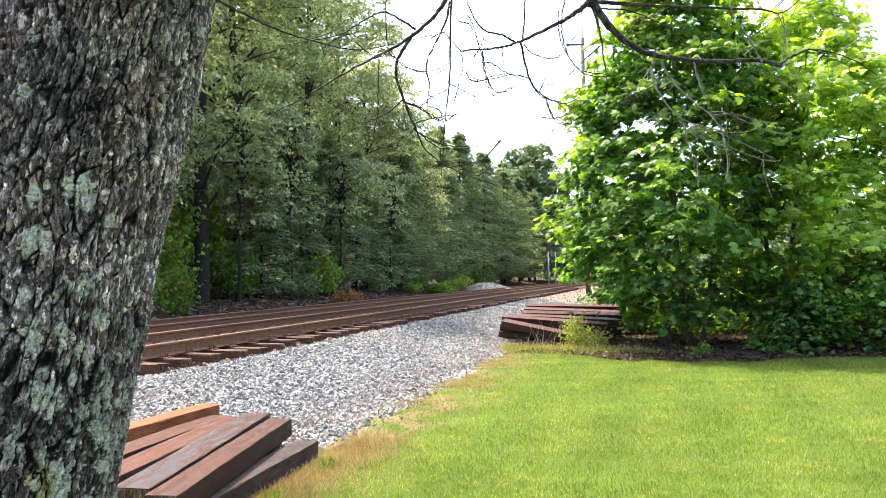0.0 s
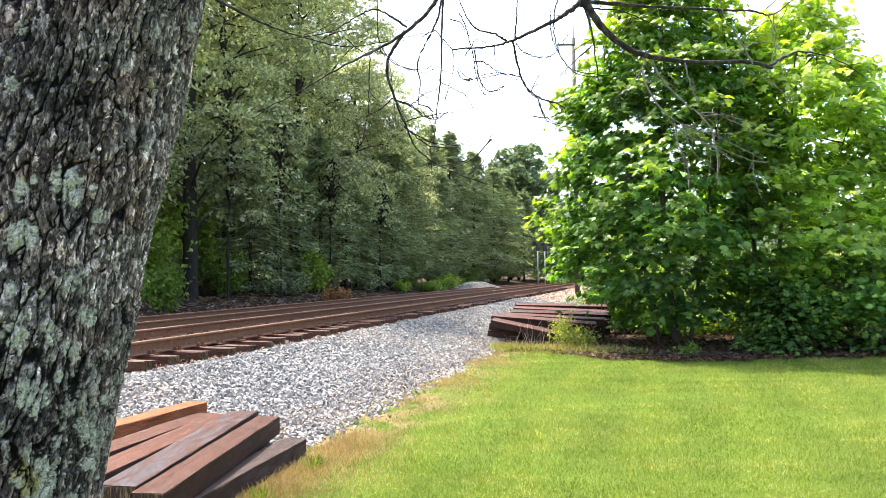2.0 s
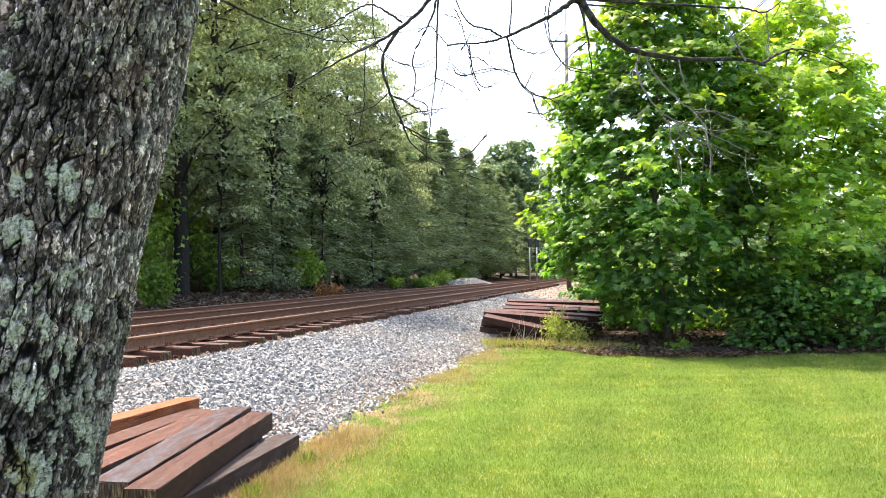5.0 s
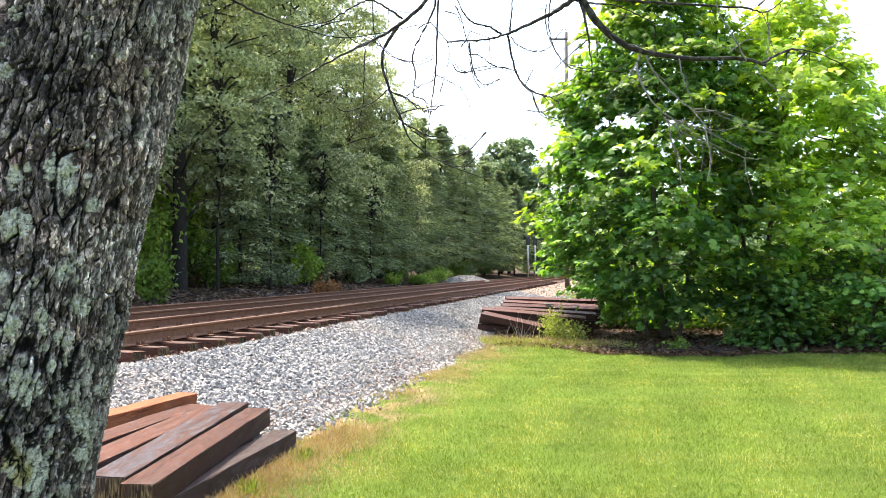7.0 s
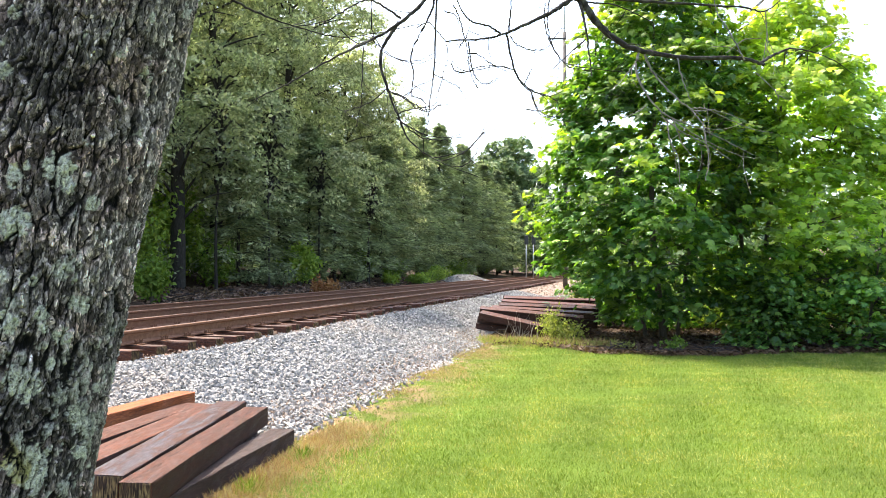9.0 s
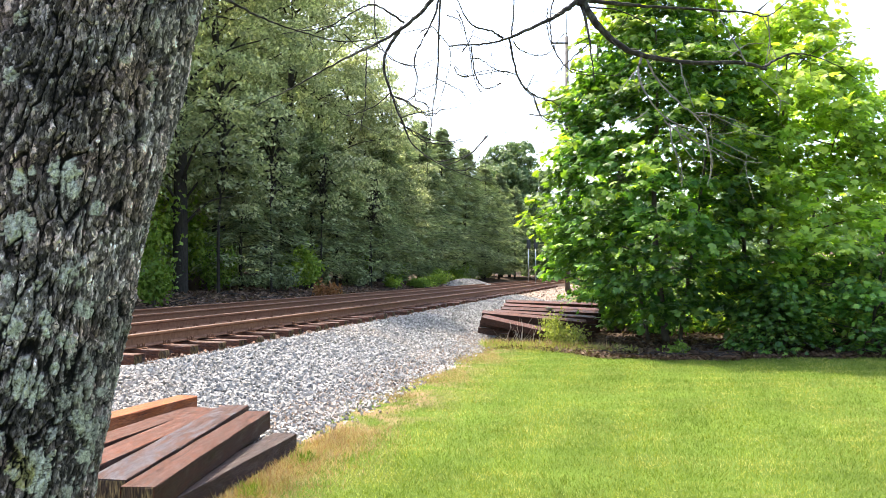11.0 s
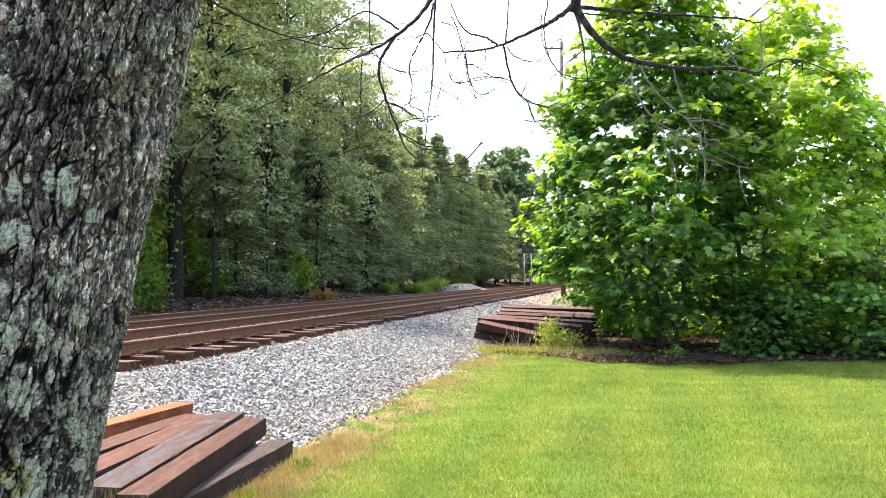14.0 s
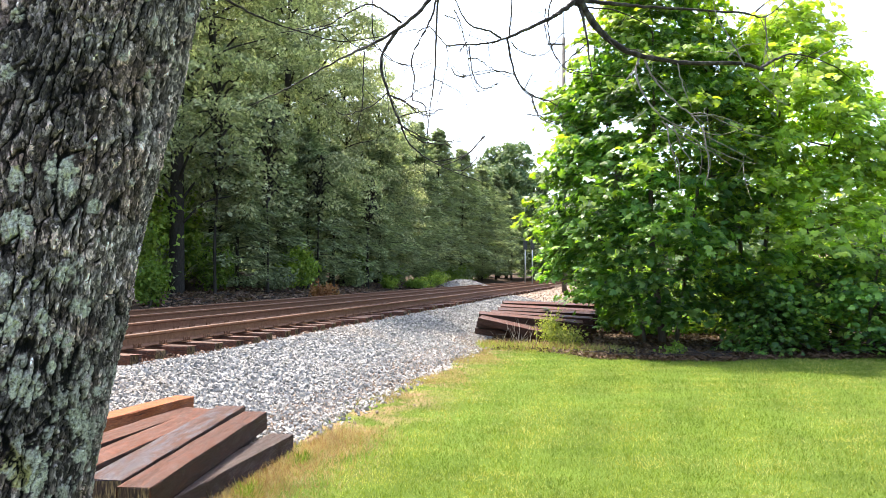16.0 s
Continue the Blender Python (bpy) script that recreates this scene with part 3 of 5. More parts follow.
build_ground()
BED = build_bed()
build_track(6.9, "rusty railway track on worn timber sleepers in grey ballast", 0.666, 0.57)
build_track(10.6, "second rusty railway track nearer the woods", 0.60, 0.57)

# ---- stacks of loose timbers ----
TIE_PIECES = {}


def tie_pieces(mesh):
    """The sawn sides and the two cut ends of a timber, as meshes of their own."""
    if mesh.name not in TIE_PIECES:
        sides = [p for p in mesh.polygons if p.material_index != 1]
        ends = [[p for p in mesh.polygons if p.material_index == 1 and p.center.x * way > 0] for way in (-1, 1)]
        made = []
        for name, polys in (("timber", sides), ("cut_end", ends[0]), ("cut_end", ends[1])):
            used = sorted({i for p in polys for i in p.vertices})
            at = {v: k for k, v in enumerate(used)}
            me = bpy.data.meshes.new(name)
            me.from_pydata([mesh.vertices[i].co[:] for i in used], [], [[at[i] for i in p.vertices] for p in polys])
            if name == "timber":
                for m in mesh.materials:
                    me.materials.append(m)
                for new_p, p in zip(me.polygons, polys):
                    new_p.material_index = p.material_index
            else:
                me.materials.append(M_ENDGRAIN)
            made.append((name, me))
        TIE_PIECES[mesh.name] = made
    return TIE_PIECES[mesh.name]


def lay_tie(mesh, cx, cy, z, turn, tilt=0.0, roll=0.0, label="", group=""):
    ob = empty("railroad_tie", pose(cx, cy, z, roll, tilt, turn), label, "railroad tie", group)
    for name, me in tie_pieces(mesh):
        child(name, me, ob, "" if name == "timber" else "striped cut end grain")
    return ob


def build_near_stack():
    rng = np.random.default_rng(21)
    g = "near stack of ties"
    brown = "reddish brown creosoted railroad tie in a low stack"
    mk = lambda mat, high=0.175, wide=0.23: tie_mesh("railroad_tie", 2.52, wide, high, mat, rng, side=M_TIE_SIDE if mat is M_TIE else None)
    # the bottom course uses the dark timber colour throughout
    lay_tie(mk(M_TIE_DARK), -1.80, 5.73, 0.0, 78, label="dark railroad tie lying lowest on the grass edge", group=g)
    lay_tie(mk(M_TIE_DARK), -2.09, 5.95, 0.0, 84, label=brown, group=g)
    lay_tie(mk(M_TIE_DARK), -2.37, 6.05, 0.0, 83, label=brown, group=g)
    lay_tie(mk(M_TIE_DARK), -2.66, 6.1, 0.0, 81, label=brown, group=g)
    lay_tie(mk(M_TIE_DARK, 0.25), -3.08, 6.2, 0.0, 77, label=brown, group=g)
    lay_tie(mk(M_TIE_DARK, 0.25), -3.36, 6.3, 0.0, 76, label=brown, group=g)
    lay_tie(mk(M_TIE), -1.92, 5.90, 0.178, 87, label="red-brown squared railroad tie on top of the stack", group=g)
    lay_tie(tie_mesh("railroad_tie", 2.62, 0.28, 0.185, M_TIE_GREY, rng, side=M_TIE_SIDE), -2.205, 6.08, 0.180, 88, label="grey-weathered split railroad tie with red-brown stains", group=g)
    lay_tie(mk(M_TIE, 0.175, 0.27), -2.52, 6.02, 0.178, 83, label=brown, group=g)
    lay_tie(mk(M_TIE, 0.175, 0.26), -2.81, 6.12, 0.178, 78, label=brown, group=g)
    lay_tie(mk(M_TIE_NEW, 0.18), -3.10, 6.38, 0.253, 72, label="fresh orange sawn railroad tie on top of the stack", group=g)


def build_far_stack():
    rng = np.random.default_rng(23)
    g = "far stack of ties"
    top = "weathered red-brown railroad tie in a fanned-out stack"
    low = "dark railroad tie under the fanned-out stack"
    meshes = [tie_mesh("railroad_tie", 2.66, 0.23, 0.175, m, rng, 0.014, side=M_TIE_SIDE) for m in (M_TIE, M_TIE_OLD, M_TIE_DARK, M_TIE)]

    def edge(a, b, roll, mesh, label):
        """A tie whose upper front edge runs from a towards b."""
        a, b = Vector(a), Vector(b)
        d = (b - a).normalized()
        q = math.radians(roll)
        back = Vector((-d.y, d.x, 0)).normalized()
        c = a + d * 1.33 + back * (0.115 * math.cos(q) + 0.175 * math.sin(q)) + Vector((0, 0, 0.115 * math.sin(q) - 0.175 * math.cos(q)))
        lay_tie(mesh, c.x, c.y, c.z, math.degrees(math.atan2(d.y, d.x)), -math.degrees(math.asin(d.z)), roll, label, g)

    rows = (((0.95, 18.20, 0.60), (3.28, 17.16, 0.14), 16), ((1.00, 18.45, 0.69), (3.72, 18.0, 0.47), 15), ((1.33, 18.8, 0.71), (3.9, 18.45, 0.57), 12),
            ((1.57, 19.15, 0.75), (4.2, 19.05, 0.65), 17), ((1.69, 19.65, 0.83), (4.3, 19.75, 0.69), 14), ((1.80, 20.1, 0.90), (4.4, 20.3, 0.82), 15))
    for i, (a, b, roll) in enumerate(rows):
        edge(a, b, roll, meshes[(0, 1, 3, 0, 1, 0)[i]], top)
        for k in ((1, 2) if i else ()):
            sx, sy = rng.uniform(-0.10, 0.02), rng.uniform(0.02, 0.10)
            edge((a[0] + sx, a[1] + sy, a[2] - 0.19 * k), (b[0] + sx, b[1] + sy + rng.uniform(-0.12, 0.12), b[2] - 0.185 * k), 3, meshes[2], low)
    for x in (1.5, 3.2):
        lay_tie(meshes[2], x, 19.5, 0.0, 91 + x, label=low, group=g)


# ---- the tree in front ----
def cells(u, v, seed):
    """Nearest and second nearest distance to jittered grid points, and a random number for the nearest."""
    def h(i, j, k):
        s = np.sin(i * 127.1 + j * 311.7 + k * 53.3 + seed * 17.1) * 43758.5453
        return s - np.floor(s)
    iu, iv = np.floor(u), np.floor(v)
    f1, f2, own = np.full(u.shape, 9.0), np.full(u.shape, 9.0), np.zeros(u.shape)
    for a in (-1, 0, 1):
        for b in (-1, 0, 1):
            x, y = iu + a, iv + b
            d = np.hypot(x + h(x, y, 1) - u, y + h(x, y, 2) - v)
            f2 = np.minimum(f2, np.maximum(f1, d))
            own = np.where(d < f1, h(x, y, 3), own)
            f1 = np.minimum(f1, d)
    return f1, f2, own


def trunk_axis(z):
    x = np.interp(z, [-0.2, 0.0, 0.6, 1.2, 1.8, 2.4, 3.4, 5.0, 8.5], [-1.38, -1.36, -1.275, -1.172, -1.052, -0.907, -0.70, -0.50, -0.35])
    return x, 1.76 + 0.02 * z


def trunk_radius(z):
    return np.interp(z, [-0.2, 0.0, 0.3, 0.8, 1.3, 2.4, 5.0, 8.4, 8.5], [0.42, 0.38, 0.315, 0.282, 0.268, 0.248, 0.20, 0.06, 0.012])


LICHENS = [(1.96, -0.836, 0.034), (1.95, -0.931, 0.022), (1.85, -0.931, 0.034), (1.74, -0.833, 0.018), (1.63, -0.947, 0.027), (1.65, -0.87, 0.016), (1.67, -0.788, 0.02), (1.5, -0.907, 0.037), (1.43, -0.79, 0.02), (1.32, -0.895, 0.044), (1.73, -0.952, 0.015), (1.89, -0.763, 0.016), (1.6, -0.825, 0.017), (2.18, -0.956, 0.017), (1.62, -0.864, 0.012), (1.93, -0.817, 0.018), (2.31, -0.937, 0.017), (1.97, -0.907, 0.011), (1.67, -0.937, 0.012), (1.49, -0.747, 0.011), (1.54, -0.845, 0.012), (1.35, -0.778, 0.015), (1.72, -0.888, 0.01)]


def build_shade_tree():
    rng = np.random.default_rng(31)
    tree = empty("shade_tree", pose(0, 0, 0), "large leaning grey-barked tree with lichen and bare dead branches", "tree")
    front = math.atan2(-1.7, 1.0)
    th = np.concatenate((front + np.linspace(-1.0, 1.6, 270), front + np.linspace(1.6, 2 * math.pi - 1.0, 40)[1:-1]))
    zs = np.concatenate((np.linspace(-0.1, 1.05, 40), np.linspace(1.053, 2.48, 480), np.linspace(2.51, 8.5, 50)))
    T, Z = np.meshgrid(th, zs, indexing="ij")
    R = trunk_radius(Z)
    u = (T - front) * 0.26
    fib = value_noise(u * 55, Z * 16, 15)
    wu = u + 0.014 * (value_noise(u * 38, Z * 17, 5) - 0.5) + 0.006 * (value_noise(u * 110, Z * 70, 16) - 0.5) + 0.05 * (value_noise(u * 6, Z * 3, 6) - 0.5)
    wz = Z + 0.050 * (value_noise(u * 25, Z * 18, 7) - 0.5) + 0.018 * (value_noise(u * 80, Z * 70, 17) - 0.5)
    f1, f2, fh = cells(wu / 0.030, wz / 0.17, 1)
    p1, p2, ph = cells(wu / 0.014 + 5, wz / 0.044, 2)
    q1, q2, qh = cells(wu / 0.0080 + 2, wz / 0.016, 3)
    wide = value_noise(u * 14, Z * 9, 19)
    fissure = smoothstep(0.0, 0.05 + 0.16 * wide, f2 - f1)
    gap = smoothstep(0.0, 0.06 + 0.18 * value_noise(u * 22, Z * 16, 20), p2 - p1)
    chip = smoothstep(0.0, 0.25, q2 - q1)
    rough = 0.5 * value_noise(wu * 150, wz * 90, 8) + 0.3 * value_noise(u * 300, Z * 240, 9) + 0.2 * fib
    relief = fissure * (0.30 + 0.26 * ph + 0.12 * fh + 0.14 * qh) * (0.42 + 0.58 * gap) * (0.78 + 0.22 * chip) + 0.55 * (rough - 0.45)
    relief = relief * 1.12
    flake = 0.40 * qh + 0.34 * ph + 0.26 * value_noise(u * 120, Z * 80, 27)
    lich = np.zeros_like(Z)
    ax, ay = trunk_axis(Z)
    px = ax + R * np.cos(T)
    py = ay + R * np.sin(T)
    eat = 0.6 * value_noise(u * 90, Z * 90, 11) + 0.4 * value_noise(u * 220, Z * 220, 12)
    view = (px / py) * 1.54
    for hz, hx, hr in LICHENS:
        d = np.hypot(view - hx, (1.75 + (Z - 1.75) / py * 1.54) - hz) / hr
        lich = np.maximum(lich, smoothstep(1.12, 1.02, d + 1.1 * (eat - 0.45)))
    low = smoothstep(2.3, 1.2, Z)
    speck = smoothstep(0.78, 0.83, 0.7 * value_noise(u * 36 + 9, Z * 28, 14) + 0.3 * eat + 0.05 * low)
    film = 0.9 * smoothstep(1.8, 1.4, Z) * smoothstep(0.60, 0.63, 0.42 * value_noise(u * 30, Z * 22, 24) + 0.26 * relief + 0.32 * eat)
    lich = np.maximum(lich, np.maximum(speck * 0.8, 0.7 * film)) * smoothstep(0.12, 0.30, relief)
    R = R + 0.017 * (relief - 0.5) + 0.004 * lich * eat + 0.012 * (value_noise(u * 8, Z * 5, 13) - 0.5)
    v = np.stack((ax + R * np.cos(T), ay + R * np.sin(T), Z), -1).reshape(-1, 3)
    k, n = len(zs), len(th)
    i, j = np.meshgrid(np.arange(n), np.arange(k - 1), indexing="ij")
    i2 = (i + 1) % n
    f = np.stack((i * k + j, i2 * k + j, i2 * k + j + 1, i * k + j + 1), -1).reshape(-1, 4)
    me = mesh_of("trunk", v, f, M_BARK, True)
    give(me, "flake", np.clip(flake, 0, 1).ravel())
    # relief height, which also drives the painted furrow shade
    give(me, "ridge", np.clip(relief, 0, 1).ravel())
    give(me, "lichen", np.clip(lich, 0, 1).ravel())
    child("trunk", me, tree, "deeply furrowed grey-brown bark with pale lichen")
    for z, a, reach in ((4.6, 2.6, 1.6), (5.4, 0.4, 1.9), (6.2, 4.0, 1.5), (7.0, 1.5, 1.2), (7.5, 5.2, 1.1)):
        ax, ay = trunk_axis(z)
        o = np.array([ax, ay, z])
        d = np.array([math.cos(a), math.sin(a), 0.55]) * reach
        v, f = tube(smooth_line([o, o + d * 0.5 + (0, 0, 0.1), o + d + (0, 0, 0.5)], 6), 0.06, 0.012, 8, rng, 0.04)
        child("upper_limb", mesh_of("upper_limb", v, f, M_TWIG, True), tree)
    return tree


def build_dead_branches(tree):
    rng = np.random.default_rng(33)
    limbs = {}
    for key, base, pts in (("left", (-0.60, 1.85, 4.2), [(-0.60, 1.85, 4.2), (-0.35, 2.6, 4.3), (0.1, 3.3, 3.8), (-0.03, 3.6, 3.2)]),
                           ("right", (-0.55, 1.88, 4.6), [(-0.55, 1.88, 4.6), (0.1, 2.7, 4.6), (0.75, 3.6, 4.0), (0.74, 3.8, 3.2)])):
        line = smooth_line(np.array(pts) - np.array(base), 8)
        v, f = tube(line, 0.07, 0.02 if key == "left" else 0.028, 9, rng, 0.04)
        ob = child("limb", mesh_of("limb", v, f, M_TWIG, True), tree, "bare dead limb")
        ob.location = base
        limbs[key] = (ob, np.array(base))

    def twig(r0, r1, *points):
        pts = np.array(points)
        key = "left" if pts[0][0] < 0.12 else "right"
        ob, base = limbs[key]
        r0, r1 = max(r0, 0.0031), max(r1, 0.0019)
        line = smooth_line(pts, 9)
        line[1:-1] += rng.normal(0, 0.0016, line[1:-1].shape)
        bits = [tube(line - base, r0, r1, 7, rng, 0.07, 1.5 if r0 > 0.006 else 1.0)]
        length = np.linalg.norm(np.diff(line, axis=0), axis=1).sum()
        for _ in range(int(1 + length * 2.5)):
            k = rng.integers(2, len(line) - 1)
            along = line[k] - line[k - 1]
            along /= np.linalg.norm(along)
            d = along * 0.6 + rng.normal(0, 0.6, 3) + np.array([0, 0, -0.25])
            d /= np.linalg.norm(d)
            size = rng.uniform(0.05, 0.22)
            bend = rng.normal(0, 0.42, 3) + np.array([0, 0, -0.1])
            q = np.array([line[k] + d * size * t + bend * size * t * t for t in np.linspace(0, 1, 9)])
            w = max(0.0016, min(0.0024, r1))
            bits.append(tube(q - base, w, 0.001, 4))
        v, f = join(*bits)
        dry = pts[0][0] > 0.95 and r0 < 0.0085
        child("branch", mesh_of("branch", v, f, M_TWIG_PALE if dry else M_TWIG, True), ob)

    twig(0.0125, 0.0022, (-0.03, 3.6, 3.21), (-0.13, 3.56, 3.06), (-0.3, 3.52, 2.92), (-0.53, 3.48, 2.79), (-0.75, 3.44, 2.65), (-0.93, 3.4, 2.55))
    twig(0.01, 0.002, (-0.22, 3.6, 3.01), (-0.31, 3.58, 2.84), (-0.27, 3.56, 2.65), (-0.21, 3.55, 2.5), (-0.16, 3.53, 2.39), (-0.03, 3.51, 2.29), (0.19, 3.5, 2.2))
    twig(0.006, 0.002, (-0.21, 3.6, 3.03), (-0.28, 3.54, 3.06), (-0.36, 3.48, 3.08), (-0.43, 3.42, 3.03), (-0.56, 3.36, 2.93), (-0.77, 3.3, 2.87))
    twig(0.007, 0.002, (-1.1, 3.1, 3.03), (-0.95, 3.2, 2.97), (-0.85, 3.3, 2.94), (-0.68, 3.4, 2.91), (-0.47, 3.5, 2.9), (-0.11, 3.6, 3.0))
    twig(0.006, 0.0025, (-0.03, 3.6, 3.17), (-0.06, 3.57, 3.04), (-0.15, 3.55, 2.84), (-0.14, 3.52, 2.72), (-0.15, 3.5, 2.6))
    twig(0.006, 0.0015, (-0.02, 3.6, 3.2), (-0.03, 3.62, 3.01), (-0.04, 3.65, 2.77), (-0.06, 3.67, 2.61), (-0.08, 3.7, 2.44))
    twig(0.003, 0.0015, (-0.04, 3.7, 2.77), (0.03, 3.65, 2.72), (0.1, 3.6, 2.67))
    twig(0.003, 0.0015, (-0.36, 3.6, 3.21), (-0.36, 3.6, 3.01), (-0.34, 3.6, 2.93), (-0.27, 3.6, 2.84), (-0.14, 3.6, 2.81), (-0.04, 3.6, 2.85))
    twig(0.003, 0.0012, (-0.39, 3.5, 2.85), (-0.39, 3.46, 2.68), (-0.39, 3.43, 2.56), (-0.41, 3.4, 2.43))
    twig(0.003, 0.0012, (-0.27, 3.5, 2.64), (-0.36, 3.5, 2.57), (-0.48, 3.5, 2.53), (-0.53, 3.5, 2.55))
    twig(0.003, 0.0012, (-0.22, 3.5, 2.49), (-0.09, 3.53, 2.42), (0.03, 3.56, 2.41), (0.11, 3.6, 2.44))
    twig(0.003, 0.0012, (-0.0, 3.5, 2.28), (0.11, 3.55, 2.33), (0.22, 3.6, 2.45))
    twig(0.003, 0.0012, (-0.26, 3.5, 2.63), (-0.14, 3.46, 2.56), (-0.08, 3.43, 2.52), (0.0, 3.4, 2.54))
    twig(0.016, 0.004, (0.73, 3.8, 3.24), (0.65, 3.76, 3.16), (0.53, 3.72, 3.08), (0.36, 3.68, 2.99), (0.24, 3.64, 2.94), (0.02, 3.6, 2.91))
    twig(0.006, 0.0015, (0.34, 3.7, 2.98), (0.39, 3.72, 2.78), (0.47, 3.75, 2.7), (0.58, 3.77, 2.67), (0.66, 3.8, 2.71))
    twig(0.006, 0.002, (0.31, 3.7, 2.98), (0.25, 3.67, 3.01), (0.14, 3.65, 3.04), (0.07, 3.62, 3.15), (0.06, 3.6, 3.2))
    twig(0.005, 0.003, (0.35, 3.7, 2.99), (0.36, 3.7, 3.09), (0.37, 3.7, 3.24))
    twig(0.004, 0.0015, (0.14, 3.7, 2.94), (0.16, 3.66, 2.78), (0.21, 3.63, 2.7), (0.29, 3.6, 2.72))
    twig(0.003, 0.001, (0.39, 3.7, 2.79), (0.29, 3.73, 2.82), (0.13, 3.76, 2.8), (0.05, 3.8, 2.87))
    twig(0.003, 0.001, (0.46, 3.7, 2.69), (0.51, 3.73, 2.59), (0.59, 3.76, 2.56), (0.67, 3.8, 2.61))
    twig(0.009, 0.003, (0.74, 3.8, 3.22), (0.77, 3.76, 3.04), (0.78, 3.73, 2.9), (0.79, 3.7, 2.76))
    twig(0.004, 0.002, (0.77, 3.75, 2.97), (0.69, 3.72, 2.9), (0.58, 3.7, 2.79))
    twig(0.004, 0.001, (0.61, 3.9, 3.31), (0.58, 3.87, 3.11), (0.62, 3.85, 2.94), (0.71, 3.82, 2.85), (0.98, 3.8, 2.81))
    twig(0.024, 0.009, (0.73, 3.8, 3.24), (0.85, 3.82, 3.08), (1.02, 3.84, 2.96), (1.3, 3.86, 2.91), (1.64, 3.88, 2.91), (1.79, 3.9, 2.88))
    twig(0.009, 0.002, (1.77, 3.9, 2.89), (1.89, 3.95, 2.96), (2.01, 4.0, 3.0), (2.22, 4.05, 2.97), (2.41, 4.1, 2.88))
    twig(0.013, 0.003, (0.74, 3.8, 3.23), (1.0, 3.84, 3.22), (1.22, 3.88, 3.22), (1.67, 3.92, 3.21), (1.82, 3.96, 3.2), (1.96, 4.0, 3.3))
    twig(0.008, 0.0015, (1.08, 3.85, 2.93), (1.06, 3.83, 2.81), (1.19, 3.82, 2.6), (1.45, 3.81, 2.48), (1.68, 3.8, 2.36))
    twig(0.007, 0.0015, (1.11, 3.85, 2.92), (1.17, 3.86, 2.81), (1.36, 3.87, 2.63), (1.51, 3.88, 2.62), (1.67, 3.9, 2.57))
    twig(0.004, 0.0012, (1.37, 3.9, 2.64), (1.43, 3.86, 2.53), (1.45, 3.83, 2.34), (1.42, 3.8, 2.22))
    twig(0.004, 0.0015, (1.23, 3.85, 2.57), (1.24, 3.83, 2.45), (1.28, 3.81, 2.34), (1.28, 3.8, 2.21))
    twig(0.005, 0.002, (0.77, 3.8, 3.19), (0.94, 3.75, 3.15), (1.12, 3.7, 3.04))
    twig(0.004, 0.0015, (1.29, 3.85, 2.9), (1.31, 3.82, 2.77), (1.35, 3.8, 2.64))
    twig(0.004, 0.0015, (1.08, 3.85, 2.9), (1.0, 3.82, 2.8), (0.93, 3.8, 2.72))
    twig(0.004, 0.0015, (1.2, 3.85, 2.58), (1.31, 3.83, 2.49), (1.45, 3.81, 2.41), (1.56, 3.8, 2.33))
    twig(0.004, 0.001, (2.08, 3.9, 2.94), (2.26, 4.0, 3.05), (2.4, 4.1, 3.11))
    twig(0.004, 0.001, (1.8, 3.9, 3.18), (1.83, 3.95, 3.07), (1.83, 4.0, 2.93))
    twig(0.004, 0.001, (1.66, 3.85, 2.89), (1.57, 3.83, 3.04), (1.5, 3.81, 3.13), (1.47, 3.8, 3.23))
    twig(0.0028, 0.0013, (-0.36, 3.60, 2.94), (-0.34, 3.63, 2.91), (-0.29, 3.66, 2.88), (-0.24, 3.69, 2.85), (-0.13, 3.72, 2.83), (-0.05, 3.75, 2.87))
    twig(0.0028, 0.0013, (-0.26, 3.60, 2.65), (-0.19, 3.63, 2.63), (-0.13, 3.66, 2.58), (-0.06, 3.69, 2.57), (-0.02, 3.72, 2.61))
    twig(0.0028, 0.0013, (-0.22, 3.60, 2.54), (-0.15, 3.63, 2.57), (-0.06, 3.66, 2.59), (-0.02, 3.69, 2.62))
    twig(0.0028, 0.0013, (-0.19, 3.60, 2.63), (-0.16, 3.63, 2.66), (-0.12, 3.66, 2.70), (-0.04, 3.69, 2.74))
    twig(0.0028, 0.0013, (-0.15, 3.60, 2.63), (-0.10, 3.63, 2.62), (-0.08, 3.66, 2.58), (-0.07, 3.69, 2.51), (-0.10, 3.72, 2.45))
    twig(0.0028, 0.0013, (-0.13, 3.60, 2.98), (-0.07, 3.63, 3.02), (-0.03, 3.66, 2.99), (0.02, 3.69, 2.94), (0.03, 3.72, 2.86), (-0.00, 3.75, 2.75), (-0.03, 3.78, 2.65))
    twig(0.0028, 0.0013, (-0.23, 3.60, 2.52), (-0.13, 3.63, 2.44), (-0.07, 3.66, 2.42), (0.03, 3.69, 2.42), (0.07, 3.72, 2.44), (0.13, 3.75, 2.44))
    twig(0.0028, 0.0013, (-0.04, 3.60, 2.31), (0.03, 3.63, 2.33), (0.10, 3.66, 2.35), (0.15, 3.69, 2.38), (0.23, 3.72, 2.47))
    twig(0.0028, 0.0013, (0.06, 3.60, 2.27), (0.12, 3.63, 2.28), (0.19, 3.66, 2.35))
    twig(0.0028, 0.0013, (0.06, 3.60, 3.10), (0.09, 3.63, 3.05), (0.11, 3.66, 2.99), (0.13, 3.69, 2.92), (0.14, 3.72, 2.87), (0.15, 3.75, 2.81), (0.18, 3.78, 2.74), (0.21, 3.81, 2.73), (0.31, 3.84, 2.78))
